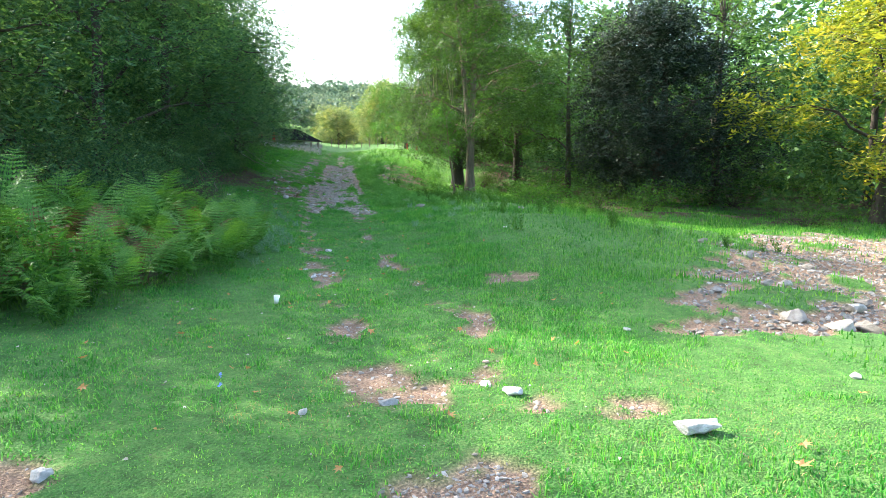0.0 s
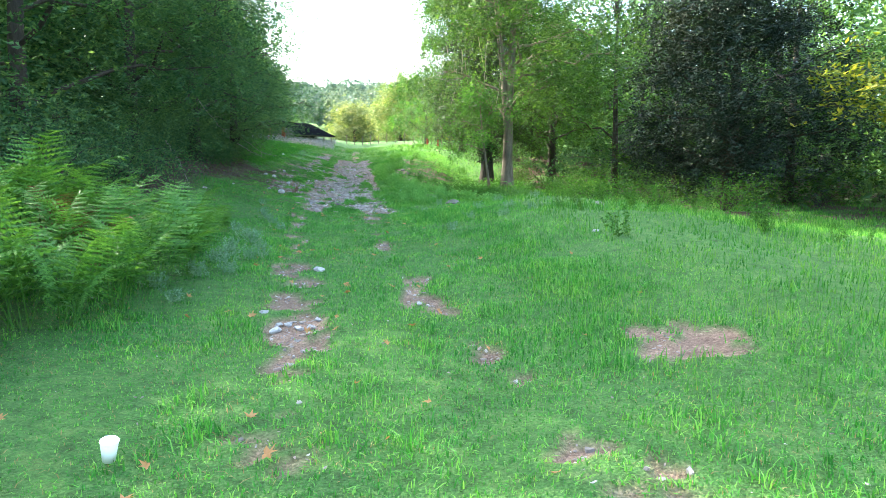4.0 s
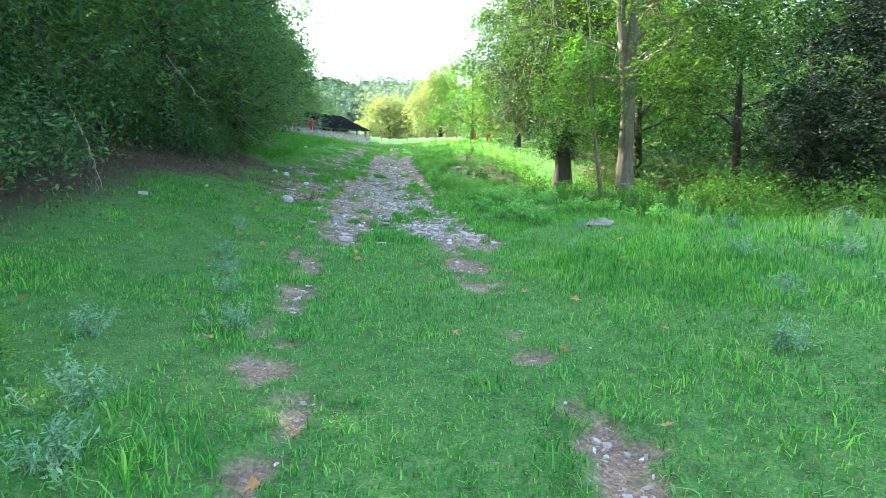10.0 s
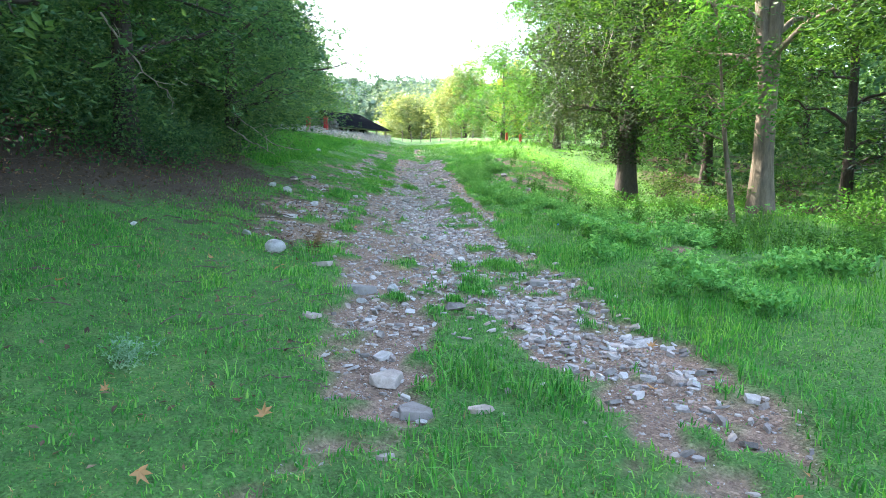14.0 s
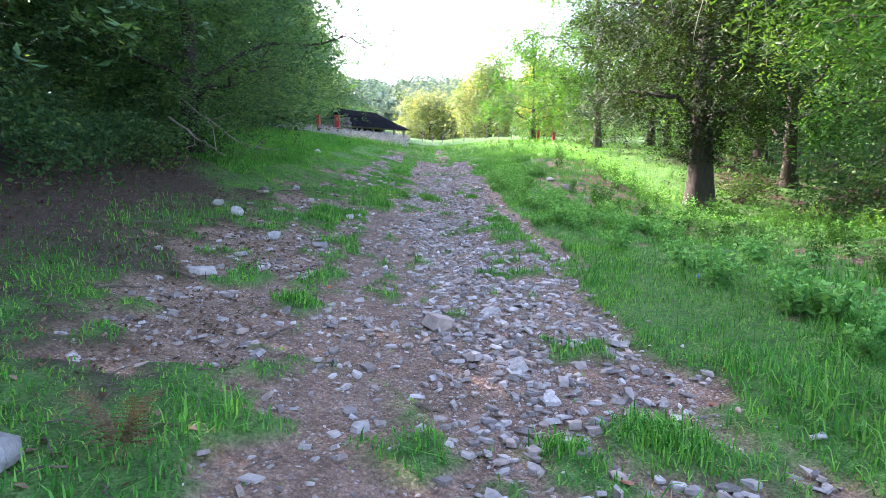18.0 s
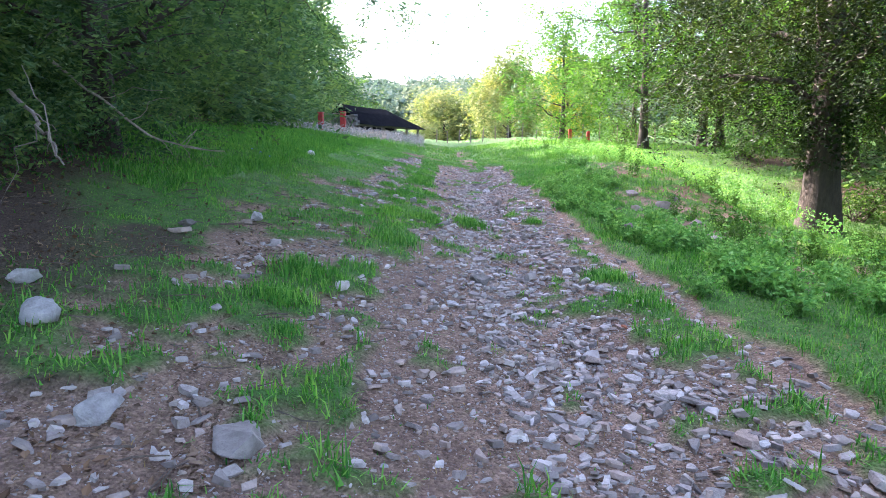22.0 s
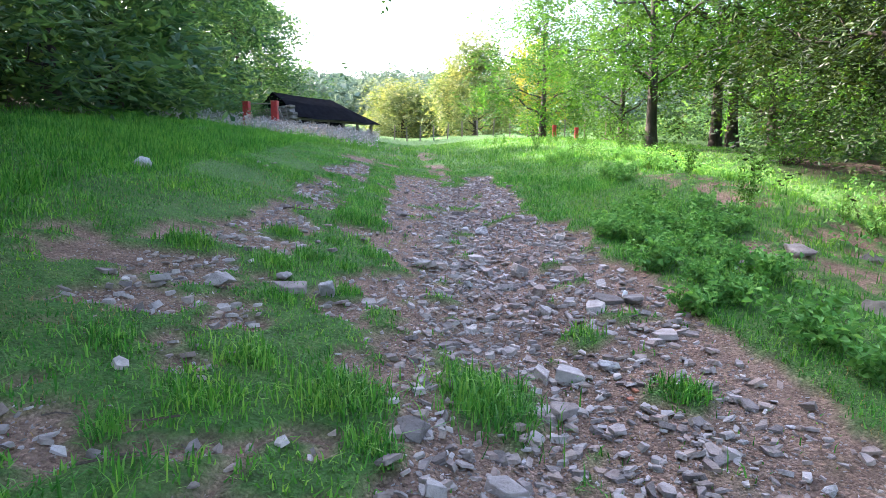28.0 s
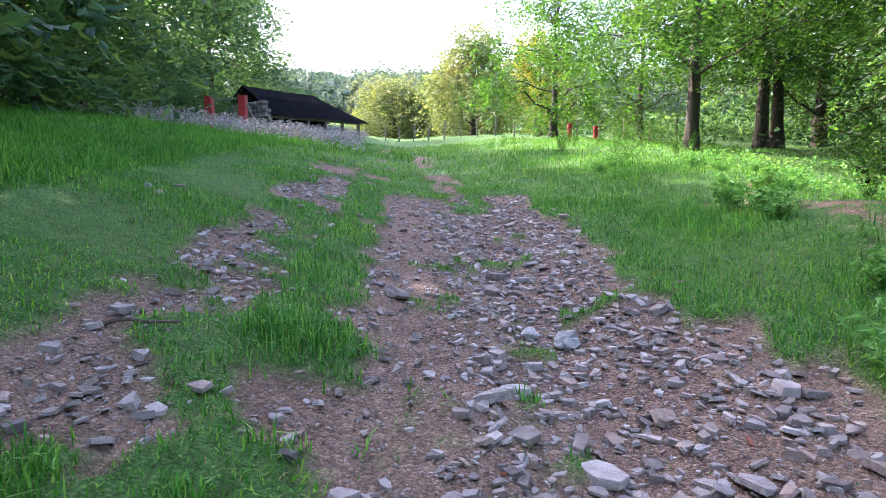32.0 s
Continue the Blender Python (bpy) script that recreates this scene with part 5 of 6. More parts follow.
LEAVES = []
for k in range(4):
    me = bpy.data.meshes.new("fallen_leaf")
    bm = plane_leaf(k)
    bm.to_mesh(me)
    bm.free()
    me.materials.append(M_DEADLEAF)
    LEAVES.append(me)
r = np.random.default_rng(501)
SPOTS = [(-1.2, 11.4), (-2.2, 11.2), (-2.0, 11.6), (0.4, 10.9), (-1.6, 13.2), (-2.15, 12.9), (-2.25, 13.4), (-0.9, 14.5), (-1.3, 13.5), (-0.4, 15), (-3.0, 16.2), (-3.35, 16.0), (-3.7, 15.3), (-1.95, 17.3), (-1.2, 16.6), (-2.2, 15.6), (-1.6, 15.4), (-3.7, 21.5), (-4.5, 21.6), (-3.1, 22.3), (-2.9, 22.6), (-4.6, 22), (-3.3, 21.8), (-1.5, 4.5), (0.2, 7.0), (1.2, 6.4), (-1.8, 5.2), (-0.6, 3.2), (2.3, 3.6), (2.8, 3.4), (2.1, 3.3), (-1.9, 3.7)]
for k in range(125):
    if k < len(SPOTS):
        x, y = SPOTS[k]
    else:
        y = r.uniform(2.5, 26)
        x = float(path_x(y)) + r.uniform(-3.2, 4.2)
    ob = new("fallen_leaf", LEAVES[k % 4])
    w = r.uniform(0.09, 0.2)
    ob.matrix_world = pose(x, y, float(height(x, y)) + 0.045, r.normal() * 22, r.normal() * 22, r.uniform(0, 360)) @ Matrix.Scale(w, 4)
    tagged(ob, "curled brown plane leaf fallen on the grass", "leaf", "fallen leaves")


# leaf litter and broken twigs under the trees' edge
r = np.random.default_rng(521)
x, y, s = lay(15000, 22, 39, -6.5, -0.9, lambda a, b: 0.12 + 0.5 * leaf_litter(a, b) + 0.4 * bare_ground(a, b), 0.02, 0.06, 1.5)
p = np.stack([x, y, height(x, y) + 0.012], 1)
v, f = leaves(p, 0.05, 0.03, r, 0.0, 2.5, 0.1)
tagged(solid("leaf_litter", v, f, M_LITTER), "small dry brown leaves littering the shady ground", "leaf litter", kind="stuff")
pieces = []
for i in range(700):
    yy = r.uniform(23, 40)
    xx = float(path_x(yy)) + r.uniform(-6.0, -0.6)
    a, l = r.uniform(0, 6.283), r.uniform(0.08, 0.35)
    zz = float(height(xx, yy)) + 0.012
    d = np.array([math.cos(a), math.sin(a), 0]) * l / 2
    v, f = tube(bend(np.array([xx, yy, zz]) - d, np.array([xx, yy, zz]) + d, r, 0.02, 0.1, 4), np.linspace(0.006, 0.003, 4), 4)
    pieces.append((v, f))
tagged(solid("broken_twigs", *gather(pieces), M_TWIG), "thin broken twigs scattered on the bare earth", "twigs", kind="stuff")


# ---- ferns, herbs and shrubs ----
def frond_mesh(seed, mat, pairs=15):
    """One arching bracken frond, a metre long, with toothed side leaflets."""
    r2 = np.random.default_rng(seed)
    t = np.linspace(0, 1, 24)
    spine = np.stack([0 * t, t * 0.85, 0.55 * np.sin(t * 1.9)], 1)
    pieces = [tube(spine[::3], np.linspace(0.006, 0.0015, 8), 4)]
    pieces = [(pieces[0][0], np.concatenate([pieces[0][1][:, [0, 1, 2]], pieces[0][1][:, [0, 2, 3]]]))]
    for k in range(pairs):
        s = 0.25 + 0.74 * k / pairs
        p = np.array([np.interp(s, t, spine[:, i]) for i in range(3)])
        length = 0.34 * (1 - s) ** 0.8 + 0.03
        for side in (-1, 1):
            d = np.array([side * 0.92, 0.42, -0.12 + r2.normal() * 0.1])
            d /= np.linalg.norm(d)
            for j in range(6):
                q0 = p + d * length * j / 6
                w = length * 0.2 * (1 - j / 7)
                for up in (-1, 1):
                    e = q0 + d * length * 0.13 + np.array([0, up * w, -0.15 * w])
                    pieces.append((np.array([q0, q0 + d * length / 6 * 1.05, e]), np.array([[0, 1, 2]])))
    v, f = gather(pieces)
    ob = solid("frond", v, f, mat)
    me = ob.data
    bpy.data.objects.remove(ob)
    return me


FRONDS = [frond_mesh(k, M_FERN) for k in range(3)]
DRY_FRONDS = [frond_mesh(10 + k, M_DRYFERN) for k in range(2)]
r = np.random.default_rng(601)


def fern(x, y, tall, fronds, data, label, group):
    root = thing("fern", at_ground(x, y), label, "fern", group)
    for k in range(fronds):
        ob = new("frond", data[k % len(data)])
        ob.parent = root
        s = tall * r.uniform(0.75, 1.15)
        ob.matrix_local = pose(r.normal() * 0.05, r.normal() * 0.05, 0, r.uniform(8, 45), r.normal() * 10, k * 360 / fronds + r.uniform(-30, 30)) @ Matrix.Scale(s, 4)
    return root


GREEN_FERN = "fresh green bracken fern at the meadow's edge"
for x, y, s in [(-4.6, 10.6, 0.9), (-4.2, 11.5, 0.85), (-4.9, 11.8, 1.0), (-5.3, 11.0, 1.0), (-5.8, 12.0, 1.1), (-6.3, 11.5, 1.1), (-4.5, 12.6, 1.0), (-5.2, 13.0, 1.1), (-6.0, 13.2, 1.2), (-6.8, 12.8, 1.2), (-4.4, 13.5, 0.9), (-4.7, 9.7, 0.8), (-5.0, 8.2, 0.8), (-4.3, 7.6, 0.6), (-5.5, 7.4, 0.9),
                (-7.3, 11.6, 1.2), (-7.8, 10.4, 1.3), (-7.0, 10.0, 1.2), (-8.4, 11.5, 1.3), (-6.9, 14.3, 1.2), (-5.6, 14.4, 1.0), (-8.0, 13.2, 1.3), (-4.9, 14.6, 0.8), (-5.2, 15.3, 0.7), (-6.3, 15.6, 0.9), (-6.2, 16.8, 0.8), (-8.8, 9.5, 1.3), (-5.4, 17.1, 0.5), (-4.75, 7.0, 0.7), (-5.4, 6.7, 0.9), (-6.1, 6.9, 1.0), (-4.6, 8.8, 0.8), (-6.6, 7.8, 1.2), (-7.4, 7.4, 1.4), (-5.9, 10.8, 1.3), (-6.5, 13.6, 1.4), (-4.4, 6.6, 0.6), (-5.0, 7.6, 0.9), (-5.9, 8.3, 1.1), (-6.9, 6.6, 1.2), (-7.8, 8.6, 1.4), (-4.3, 9.5, 0.7), (-4.2, 10.8, 0.7)]:
    fern(x, y, s * r.uniform(1.0, 1.45), 8, FRONDS, GREEN_FERN, "bracken")
for x, y, s in [(-6.2, 8.8, 0.9), (-7.0, 8.6, 1.0), (-6.0, 10.1, 0.9), (-6.7, 9.4, 0.9), (-7.6, 9.0, 1.1), (-5.7, 9.3, 0.8), (-5.0, 12.2, 0.9), (-8.2, 8.2, 1.2), (-5.3, 7.9, 0.8), (-5.6, 6.9, 0.8), (-6.4, 7.4, 1.0), (-4.8, 9.3, 0.7), (-5.2, 10.2, 0.8), (-6.6, 10.8, 1.0), (-5.5, 12.6, 1.0)]:
    fern(x, y, s * 1.2, 7, DRY_FRONDS, "withered brown bracken fern among the green ones", "withered bracken")


fern(-6.73, 26.94, 0.35, 5, DRY_FRONDS, "small withered orange fern in the grass", "withered bracken")


def herb_mesh(seed, tall, stems, leaf, mat, width=0.5, spread=0.5):
    r2 = np.random.default_rng(seed)
    vs = []
    pts = []
    for s in range(stems):
        a = r2.uniform(0, 6.283)
        d = np.array([math.cos(a), math.sin(a), 0]) * spread * tall * r2.uniform(0.2, 1)
        b = np.array([r2.normal() * 0.05, r2.normal() * 0.05, -0.02])
        e = b + d + np.array([0, 0, tall * r2.uniform(0.6, 1.1)])
        line = bend(b, e, r2, 0.05, 0.05, 5)
        v, f = tube(line, np.linspace(0.004, 0.0015, 5), 3)
        vs.append((v, np.concatenate([f[:, [0, 1, 2]], f[:, [0, 2, 3]]])))
        for t in np.linspace(0.15, 1, 9):
            p = b + (e - b) * t
            for _ in range(3):
                pts.append(p + r2.normal(size=3) * leaf * 0.5)
    vs.append(leaves(np.array(pts), leaf, leaf * width, r2, 0.0, 0.6))
    ob = solid("herb", *gather(vs), mat)
    me = ob.data
    bpy.data.objects.remove(ob)
    return me


HERBS = [herb_mesh(k, 0.2, 14, 0.035, M_HERB, 0.35, 0.8) for k in range(3)]
NETTLES = [herb_mesh(20 + k, 0.28, 11, 0.06, M_NETTLE, 0.6, 1.0) for k in range(3)]
WEEDS = [herb_mesh(40 + k, 0.55, 8, 0.06, M_BRIGHTLEAF, 0.4, 0.45) for k in range(3)]


def plant(name, data, x, y, s, label, category, group):
    ob = new(name, data)
    ob.matrix_world = pose(*at_ground(x, y), r.normal() * 6, r.normal() * 6, r.uniform(0, 360)) @ Matrix.Scale(s, 4)
    return tagged(ob, label, category, group)


MINT = "grey-green mint-like herb in the short grass"
for x, y, s in [(-4.2, 13.4, 1.0), (-4.0, 13.9, 0.9), (-4.4, 14.6, 1.1), (-4.0, 15.3, 0.9), (-4.3, 15.9, 0.9), (-4.6, 16.6, 1.0), (-4.9, 17.2, 1.0), (-4.7, 18.6, 0.9), (-5.6, 18.2, 0.9), (-5.2, 19.6, 0.8), (-4.1, 14.9, 0.8), (-4.5, 15.1, 1.0), (-4.7, 15.6, 1.0), (-4.4, 12.6, 0.9), (-3.9, 12.1, 0.7), (-5.9, 21.0, 0.9), (-5.6, 20.4, 0.8),
                (-0.9, 18.3, 0.9), (-0.5, 19.3, 0.8), (0.2, 19.0, 0.9), (-0.3, 20.6, 0.9), (0.4, 20.1, 0.9), (0.9, 19.4, 0.8), (-1.8, 22.4, 0.7), (-1.4, 24.0, 0.9), (0.3, 22.4, 0.9), (1.2, 21.6, 1.0), (0.6, 24.2, 0.9), (-6.6, 23.0, 0.8)]:
    plant("herb", HERBS[int(r.integers(3))], x, y, s * 1.1, MINT, "herb", "mint-like herbs")
NET = "dark green nettle clump on the bank"
for k in range(150):
    if k >= 78 and k < 100:
        y, u = r.uniform(42.3, 46), r.uniform(2.45, 3.5)
    elif k >= 100:
        y, u = r.uniform(25, 41), r.uniform(2.6, 5.5)
    elif k < 26:
        y, u = r.uniform(35.5, 40.2), r.uniform(2.9, 4.6)
    elif k < 46:
        y, u = r.uniform(41, 47), r.uniform(2.6, 4.2)
    elif k < 60:
        y, u = r.uniform(26, 35), r.uniform(3.2, 6.5)
    else:
        y, u = r.uniform(46, 56), r.uniform(3.2, 7)
    plant("nettle", NETTLES[int(r.integers(3))], float(path_x(y)) + u, y, r.uniform(0.7, 1.25), NET, "nettle", "nettles on the bank")
WEED = "tall leafy weed at the foot of the trees"
for k in range(300):
    if k < 110:
        y, u = r.uniform(26, 47), r.uniform(4.6, 11)
    elif k < 160:
        y, u = r.uniform(15, 30), r.uniform(4.5, 12)
    elif k < 210:
        y, u = r.uniform(46, 70), r.uniform(4, 12)
    else:
        y, u = r.uniform(6.3, 15), r.uniform(-7.5, -3.5)
    plant("weed", WEEDS[int(r.integers(3))], float(path_x(y)) + u, y, r.uniform(0.5, 1.15) * (1.9 if k >= 210 else 1), WEED, "weed", "tall weeds")
for x, y in [(-1.75, 4.35), (-1.65, 4.1), (-12.6, 42.2), (-12.9, 42.4), (-12.3, 42.0)]:
    root = thing("chicory", at_ground(x, y), "thin chicory stalk with a blue flower", "flower", "blue flowers")
    v, f = tube(bend((0, 0, 0), (0.03, 0.02, 0.22), r, 0.02, 0.05, 5), np.linspace(0.003, 0.002, 5), 4)
    solid("stem", v, f, M_NETTLE, root)
    v, f = leaves(np.array([(0.03, 0.02, 0.22)]) + r.normal(size=(9, 3)) * 0.008, 0.025, 0.014, r, 0.0, 0.9)
    solid("petals", v, f, M_CHICORY, root)


# shrubby undergrowth under the dark trees
def bush(x, y, tall, wide, leaf, count, seed, mat, label, group):
    r2 = np.random.default_rng(seed)
    root = thing("shrub", at_ground(x, y), label, "shrub", group)
    c = r2.normal(size=(22, 3)) * np.array([wide * 0.4, wide * 0.4, tall * 0.24]) + np.array([0, 0, tall * 0.42])
    stems = []
    for q in c:
        stems.append(tube(bend((r2.normal() * 0.12, r2.normal() * 0.12, -0.05), q, r2, 0.1, 0.1, 6), np.linspace(0.022, 0.005, 6), 4))
    tagged(solid("branchwork", *gather(stems), M_BARKDARK, root), kind="stuff")
    p = np.repeat(c, count // 22, 0)
    p = p + r2.normal(size=p.shape) * np.array([wide * 0.22, wide * 0.22, tall * 0.2])
    p = p[p[:, 2] > 0.05]
    solid("foliage", *leaves(p, leaf, leaf * 0.5, r2, 0.1), mat, root)


for k, (x, y, h, w) in enumerate([(-9.2, 17.4, 2.2, 2.6), (-10.3, 21.5, 2.0, 2.4), (-9.8, 14.6, 2.2, 2.6), (-11.4, 12.5, 2.6, 3.0), (-12.0, 9.5, 3.0, 3.4), (-12.4, 5.5, 3.2, 3.6), (-21.6, 69.0, 1.8, 1.8), (-23, 66.5, 2.2, 2.4)]):
    bush(x, y, h, w, 0.075, 7000, 700 + k, M_DARKLEAF, "dark leafy shrub under the trees", "undergrowth")
for k, (x, y, h, w) in enumerate([(5.5, 47, 1.4, 1.8), (7.6, 40.5, 1.3, 2.0), (5.2, 36.5, 1.2, 1.6), (8.8, 33, 1.5, 2.2), (4.6, 30.5, 1.1, 1.5), (11.5, 33.5, 1.6, 2.4), (3.2, 50.5, 1.2, 1.6), (9.4, 52, 2.0, 2.6), (13, 44, 2, 3), (18.5, 38, 2.2, 3), (24, 41, 2.2, 3.4), (3, 61, 1.6, 2), (6, 65, 2, 3), (-1.8, 70, 1.5, 2.2), (-5.2, 84, 1.8, 2.6), (17, 28, 1.6, 2.4)]):
    bush(x, y, h, w, 0.11, 1800, 730 + k, M_BRIGHTLEAF if k % 3 else M_MIDLEAF, "light green shrub under the riverside trees", "riverside shrubs")


# dead branches hanging over the track's edge
def dead_branch(points, radius, seed, label):
    r2 = np.random.default_rng(seed)
    p = np.array(points, float)
    t = np.linspace(0, 1, 14)
    k = np.linspace(0, 1, len(p))
    line = np.stack([np.interp(t, k, p[:, i]) for i in range(3)], 1) + r2.normal(size=(14, 3)) * 0.02
    root = thing("dead_branch", tuple(line[0]), label, "branch", "dead branches")
    line = line - line[0]
    v, f = tube(line, np.linspace(radius, radius * 0.3, 14), 6)
    solid("limb", v, f, M_DEADWOOD, root)
    for i in range(3, 13, 2):
        e = line[i] + r2.normal(size=3) * np.array([0.3, 0.3, 0.25]) + np.array([0.1, -0.1, -0.12])
        v, f = tube(bend(line[i], e, r2, 0.05, 0.12, 6), np.linspace(radius * 0.4, 0.003, 6), 4)
        solid("twig", v, f, M_DEADWOOD, root)
    return root


def bough(a, b, radius, seed, count):
    """A leafy bough that hangs out of the bank's trees."""
    r2 = np.random.default_rng(seed)
    root = thing("leafy_bough", a, "leafy bough with fresh green leaves hanging over the track's edge", "branch", "hanging boughs")
    a, b = np.zeros(3), np.array(b) - np.array(a)
    line = bend(a, b, r2, 0.14, 0.06, 12)
    solid("limb", *tube(line, np.linspace(radius, 0.004, 12), 6), M_BARKDARK, root)
    pos = []
    for i in range(2, 12):
        for _ in range(3):
            e = line[i] + r2.normal(size=3) * np.array([0.22, 0.22, 0.14]) + np.array([0, 0, -0.06])
            side = bend(line[i], e, r2, 0.05, 0.1, 5)
            solid("twig", *tube(side, np.linspace(radius * 0.3, 0.002, 5), 4), M_BARKDARK, root)
            pos.append(side[np.clip(r2.integers(1, 5, count // 30), 1, 4)] + r2.normal(size=(count // 30, 3)) * 0.05)
    solid("foliage", *leaves(np.concatenate(pos), 0.06, 0.032, r2, 0.35), M_BRIGHTLEAF, root)


def near_path(u, y, up):
    x = float(path_x(y)) + u
    return (x, y, float(land(x, y)) + up)


dead_branch([near_path(-4.6, 35.6, 0.9), near_path(-3.6, 34.8, 0.75), near_path(-3.0, 34.0, 0.7)], 0.022, 801, "bare grey dead branch reaching out of the dark trees")
dead_branch([near_path(-4.7, 36.5, 1.3), near_path(-3.5, 36.6, 0.7), near_path(-2.7, 36.9, 0.75)], 0.02, 802, "bare grey dead branch reaching out of the dark trees")
dead_branch([near_path(-4.9, 24.0, 1.3), near_path(-4.3, 23.4, 0.8), near_path(-4.0, 23.2, 0.15)], 0.02, 803, "pale dead branch hanging from the dark trees")
dead_branch([near_path(-5.0, 29.5, 2.6), near_path(-4.2, 29.2, 1.9), near_path(-3.8, 29.6, 1.5)], 0.02, 804, "pale dead branch hanging from the dark trees")
for k, (u0, y0, z0, u1, y1, z1) in enumerate([(-6.0, 34.5, 3.4, -4.0, 34.2, 2.5), (-6.2, 35.2, 2.9, -4.2, 35.6, 2.0), (-5.8, 33.4, 4.2, -4.2, 33.2, 3.3), (-6.2, 36.4, 3.8, -4.0, 36.9, 2.6), (-6.0, 31.6, 3.0, -4.4, 31.0, 2.1), (-6.4, 38.6, 3.2, -4.3, 39.3, 1.9)]):
    bough(near_path(u0, y0, z0), near_path(u1, y1, z1), 0.028, 820 + k, 420)
for k, (u, y, l, a) in enumerate([(-2.4, 36.4, 0.75, 20), (-0.85, 28.9, 0.3, 70), (-1.9, 29.6, 0.5, -30), (-2.2, 28.9, 0.6, 30), (-2.6, 30.4, 0.6, 10), (-1.7, 45.2, 0.5, 15), (0.2, 28.1, 0.25, -20), (-2.9, 31.2, 0.5, 40)]):
    x = float(path_x(y)) + u
    v, f = tube(bend((-l / 2, 0, 0), (l / 2, 0, 0), r, 0.03, 0.05, 7), np.linspace(0.016, 0.007, 7), 6)
    ob = solid("stick", v, f, M_TWIG)
    ob.matrix_world = pose(x, y, float(height(x, y)) + 0.02, 0, 0, a)
    tagged(ob, "dry brown stick lying beside the track", "stick", "fallen sticks")


# vines that hang from the old trees
for k, (x, y, top, low) in enumerate([(-1.6, 38.0, 7.6, 4.4), (-0.9, 37.4, 7.2, 3.6), (-1.9, 39.6, 7.0, 4.6), (0.6, 36.2, 7.8, 4.2), (-0.4, 38.6, 8.0, 3.4), (0.2, 35.2, 7.4, 4.0), (0.9, 33.9, 7.6, 3.4), (-1.2, 40.2, 6.6, 4.0)]):
    g = float(land(x, y))
    t = np.linspace(0, 1, 10)
    pts = np.stack([0.18 * np.sin(t * 4 + k), 0.12 * np.cos(t * 3.1 + k), -(top - low) * t], 1)
    ob = solid("vine", *tube(pts, np.linspace(0.014, 0.007, 10), 5), M_DEADWOOD)
    ob.matrix_world = pose(x, y, g + top)
    tagged(ob, "thin bare vine hanging from the trees", "vine", "hanging vines")


# ---- the shed with its dark roof, red gate posts, fences ----
def box(x0, x1, y0, y1, z0, z1, bev=0.01):
    bm = bmesh.new()
    bmesh.ops.create_cube(bm, size=1)
    bmesh.ops.scale(bm, vec=(x1 - x0, y1 - y0, z1 - z0), verts=bm.verts)
    bmesh.ops.translate(bm, vec=((x0 + x1) / 2, (y0 + y1) / 2, (z0 + z1) / 2), verts=bm.verts)
    if bev:
        bmesh.ops.bevel(bm, geom=bm.edges, offset=bev, segments=1, affect="EDGES")
    return bm


def rubble(root, x0, y0, x1, y1, tall, seed):
    """A low wall of rough stones, laid in courses."""
    r2 = np.random.default_rng(seed)
    n = math.hypot(x1 - x0, y1 - y0)
    z = 0.0
    while z < tall:
        h = r2.uniform(0.16, 0.26)
        t = 0.0
        while t < n:
            w = r2.uniform(0.22, 0.5)
            bm = box(-w / 2 + 0.01, w / 2 - 0.01, -0.17, 0.17, 0.008, h - 0.008, 0.03)
            ob = part("stone", bm, M_WALLSTONE, root)
            k = (t + w / 2) / n
            ob.matrix_local = pose(x0 + (x1 - x0) * k, y0 + (y1 - y0) * k + r2.normal() * 0.02, z, 0, 0, math.degrees(math.atan2(y1 - y0, x1 - x0)) + r2.normal() * 3)
            t += w
        z += h


def shed():
    base = (-18.7, 73.2, 4.45)
    root = thing("shed", base, "low farm shed with a black sagging roof and rubble walls", "shed", turn=SHED_TURN)
    L, W = 6.2, 3.8
    ridge, eave = 2.85, 1.45
    n = 9
    for side in (-1, 1):
        bm = bmesh.new()
        vs = []
        for i in range(n + 1):
            y = -L / 2 + L * i / n
            sag = -0.1 * math.sin(math.pi * i / n) + random.uniform(-0.03, 0.03)
            drop = 1.15 * max(0.0, (i - 6) / 3) ** 1.3
            vs.append((bm.verts.new((0, y, ridge + sag - drop)), bm.verts.new((side * W * 0.28, y, (ridge + eave) / 2 + 0.16 + sag - drop * 0.6)), bm.verts.new((side * (W / 2 + 0.35), y, eave - 0.12 + sag * 0.5 - drop * 0.1 + random.uniform(-0.04, 0.04)))))
        for i in range(n):
            for j in range(2):
                bm.faces.new((vs[i][j], vs[i + 1][j], vs[i + 1][j + 1], vs[i][j + 1]))
        bmesh.ops.solidify(bm, geom=bm.faces, thickness=0.06)
        part("roof", bm, M_ROOF, root)
    for i in range(6):
        for sx in (-1, 1):
            y = -L / 2 + 0.3 + (L - 0.9) * i / 5
            part("post", box(sx * W / 2 - 0.07, sx * W / 2 + 0.07, y - 0.07, y + 0.07, -0.5, eave - 0.08, 0.01), M_POST, root)
    for sx in (-1, 1):
        part("beam", box(sx * W / 2 - 0.06, sx * W / 2 + 0.06, -L / 2, L / 2 - 0.4, eave - 0.24, eave - 0.1, 0.01), M_POST, root)
    rubble(root, -W / 2, -L / 2, W / 2, -L / 2, 1.9, 5)
    rubble(root, W / 2, -L / 2, W / 2, L / 2 - 2.6, 0.9, 6)
    return root


shed()


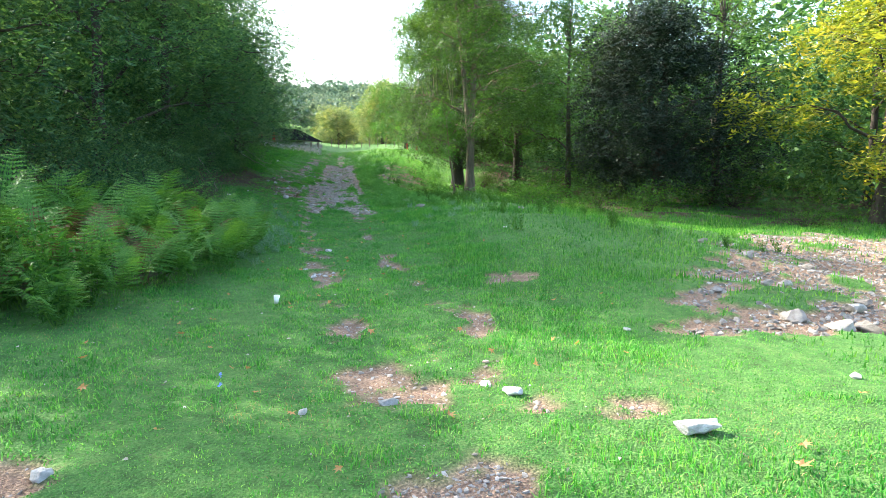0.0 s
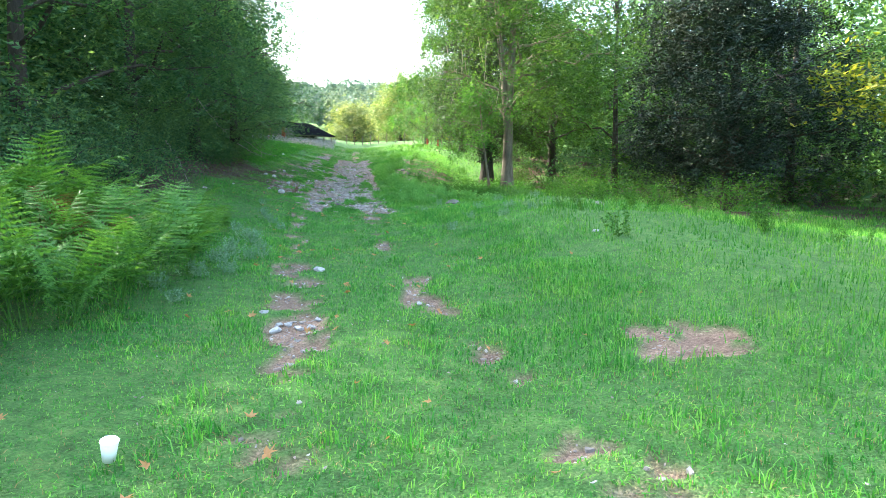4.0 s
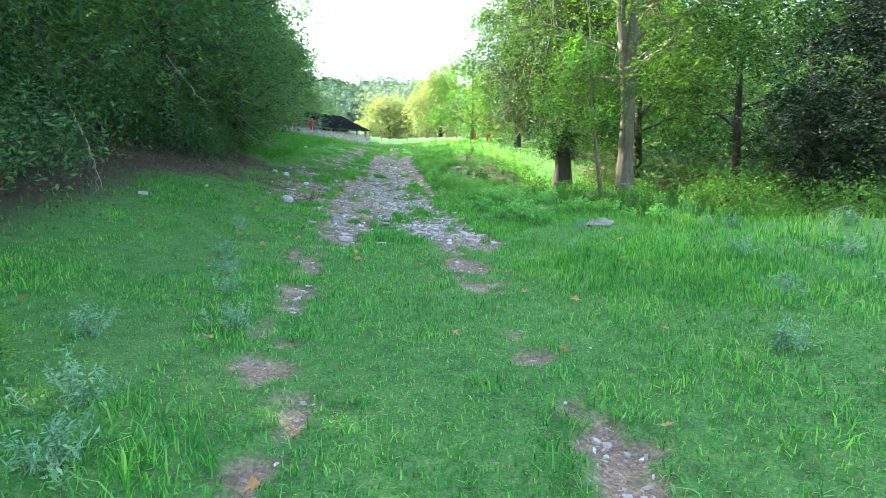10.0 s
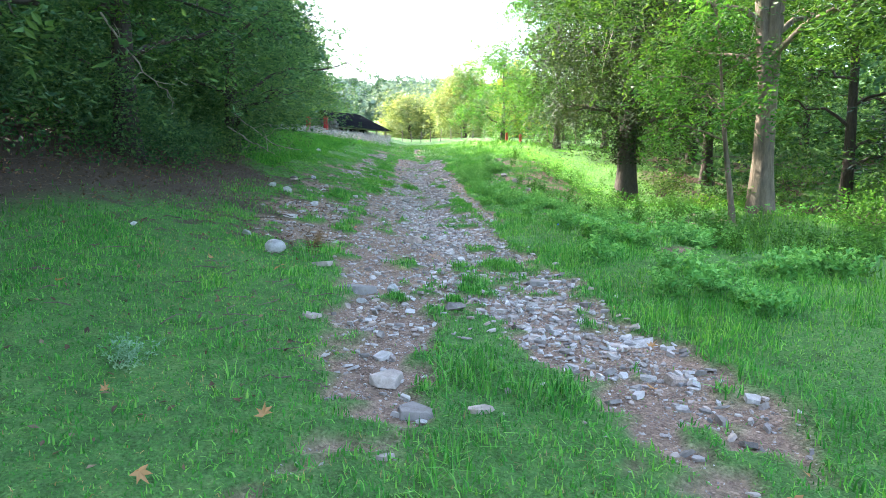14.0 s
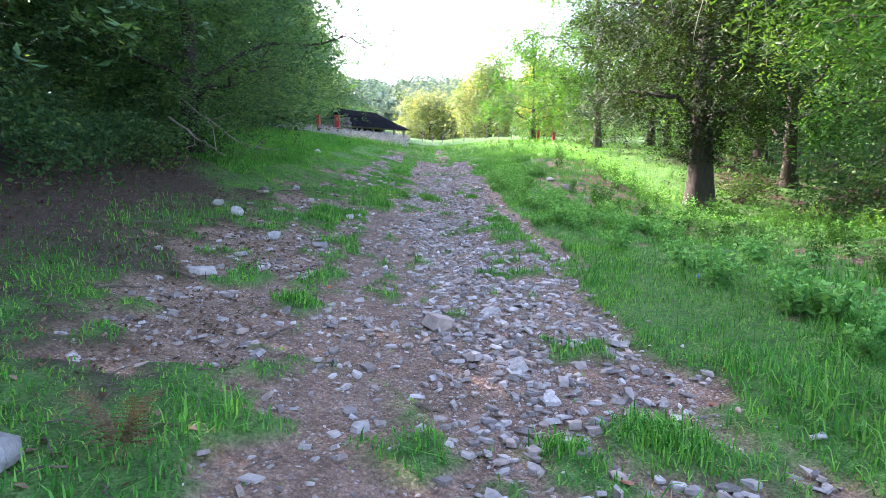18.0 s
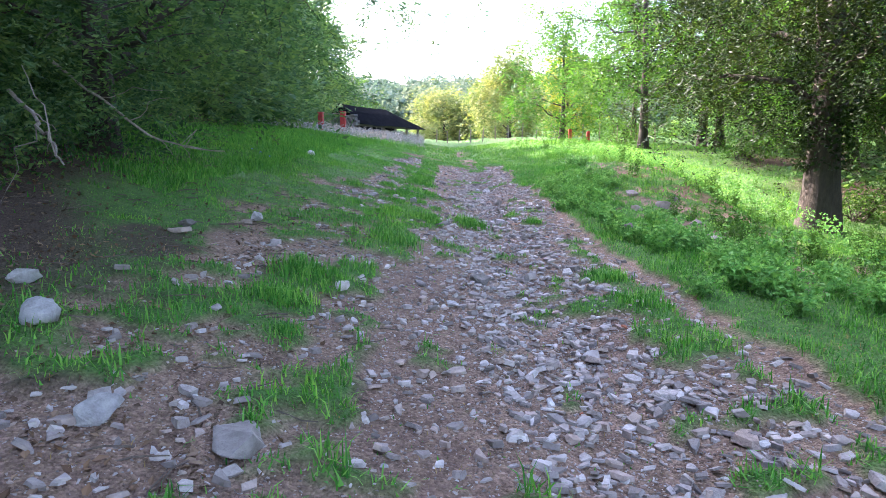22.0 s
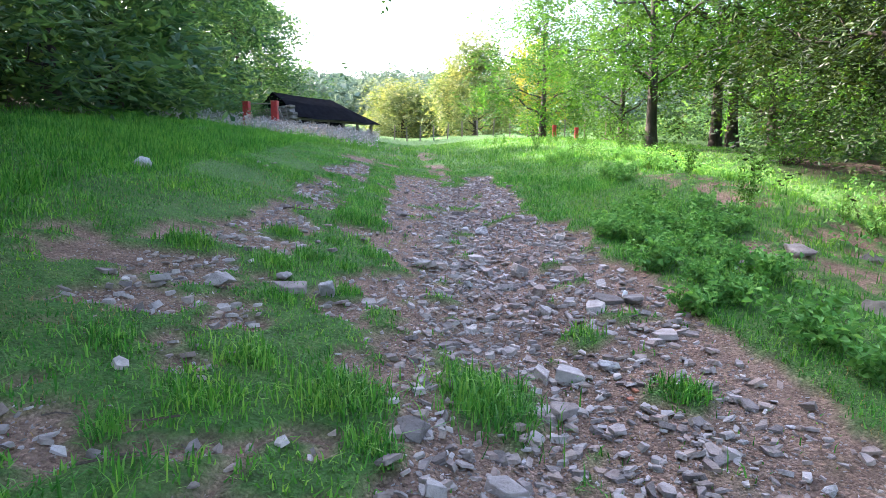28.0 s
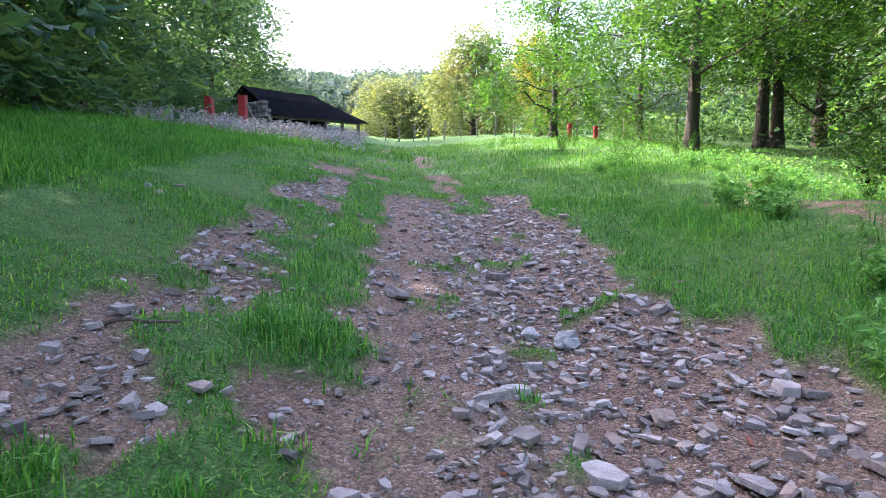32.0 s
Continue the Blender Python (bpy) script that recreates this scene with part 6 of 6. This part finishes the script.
def gate():
    base = (-19.97, 67.45, 4.7)
    root = thing("gate", base, "two red painted gate posts with a light mesh gate between", "gate", turn=0)
    for sx in (-1, 1):
        part("post", box(sx * 0.75 - 0.16, sx * 0.75 + 0.16, -0.16, 0.16, -0.4, 1.62, 0.02), M_RED, root)
        part("cap", box(sx * 0.75 - 0.18, sx * 0.75 + 0.18, -0.18, 0.18, 1.62, 1.67, 0.01), M_RED, root)
    part("top_rail", box(-0.59, 0.59, -0.02, 0.02, 1.52, 1.56, 0.005), M_POST, root)
    for z in (0.1, 0.5, 0.85):
        part("rail", box(-0.59, 0.59, -0.02, 0.02, z, z + 0.04, 0.005), M_POST, root)
    for k in range(9):
        x = -0.52 + k * 0.13
        part("bar", box(x - 0.008, x + 0.008, -0.008, 0.008, 0.1, 0.87, 0), M_POST, root)
    part("brace", box(0.95, 1.02, -0.03, 0.03, -0.3, 1.3, 0.01), M_POST, root).matrix_local = pose(0.35, 0, 0.1, 0, -22, 0)


gate()
for k, (x, y) in enumerate([(-3.4, 72.5), (-4.6, 73.0)]):
    ob = part("gate_post", box(-0.1, 0.1, -0.1, 0.1, -0.4, 0.7, 0.02), M_RED)
    ob.matrix_world = pose(*at_ground(x, y), 0, 0, 10)
    tagged(ob, "short red painted post at the meadow's far side", "post", "red posts")
for k in range(16):
    x, y = -17 + k * 1.25, 90 - 0.9 * k
    ob = part("fence_post", box(-0.05, 0.05, -0.05, 0.05, -0.3, 1.25, 0.01), M_POST)
    ob.matrix_world = pose(*at_ground(x, y), random.uniform(-4, 4), random.uniform(-4, 4), 0)
    tagged(ob, "weathered wooden fence post at the end of the meadow", "fence post", "fence posts")

# dry white seed heads in front of the shed
r = np.random.default_rng(901)
n = 3000
y = r.uniform(60, 84, n)
x = path_x(y) + r.uniform(-11, -1.6, n)
keep = (x < path_x(y) - 1.6 - 0.03 * (y - 60)) & (r.random(n) < ramp(fbm(x, y, 2.5, 141), 0.3, 0.5)) & (x > -23)
x, y = x[keep], y[keep]
blades("weed_stalks", x, y, 0.42 + 0 * x, 0.025, M_NETTLE, "tall grey-green weeds in front of the shed", 902, lean=0.2)
z = height(x, y) + r.uniform(0.25, 0.6, len(x))
p = np.repeat(np.stack([x, y, z], 1), 7, 0) + r.normal(size=(len(x) * 7, 3)) * 0.09
v, f = leaves(p, 0.09, 0.06, r, 0.0)
tagged(solid("seed_heads", v, f, M_SEED), "fluffy whitish seed heads on the weeds", "weeds", kind="stuff")


# ---- litter on the grass ----
def cup(x, y):
    bm = bmesh.new()
    bmesh.ops.create_cone(bm, cap_ends=False, segments=20, radius1=0.03, radius2=0.042, depth=0.11)
    bmesh.ops.solidify(bm, geom=bm.faces, thickness=0.002)
    root = thing("paper_cup", at_ground(x, y, 0.09), "white disposable cup dropped in the grass", "cup")
    root.rotation_euler = (radians(8), radians(10), 0)
    part("cup_wall", bm, M_STRAP, root, smooth=True)
    bm = bmesh.new()
    bmesh.ops.create_cone(bm, cap_ends=True, segments=20, radius1=0.029, radius2=0.029, depth=0.004)
    bmesh.ops.translate(bm, vec=(0, 0, -0.052), verts=bm.verts)
    part("cup_base", bm, M_STRAP, root)
    ring = [(math.cos(a) * 0.042, math.sin(a) * 0.042, 0.055) for a in np.linspace(0, 2 * math.pi, 21)]
    v, f = tube(ring, [0.003] * 21, 6)
    solid("rim", v, f, M_STRAP, root)


cup(-2.43, 8.39)
bm = box(-0.02, 0.02, -0.01, 0.01, 0, 0.025, 0.004)
ob = part("blue_scrap", bm, M_BLUE)
ob.matrix_world = pose(*at_ground(float(path_x(31.5)) + 3.3, 31.5, 0.03), 20, 10, 40)
tagged(ob, "small blue plastic scrap caught in the bank's weeds", "litter")
bm = box(-0.025, 0.025, -0.015, 0.015, 0, 0.07, 0.01)
ob = part("white_scrap", bm, M_STRAP)
ob.matrix_world = pose(*at_ground(float(path_x(42.9)) + 1.95, 42.9, 0.0), 0, 25, 40)
tagged(ob, "small white plastic scrap on the track's edge", "litter")
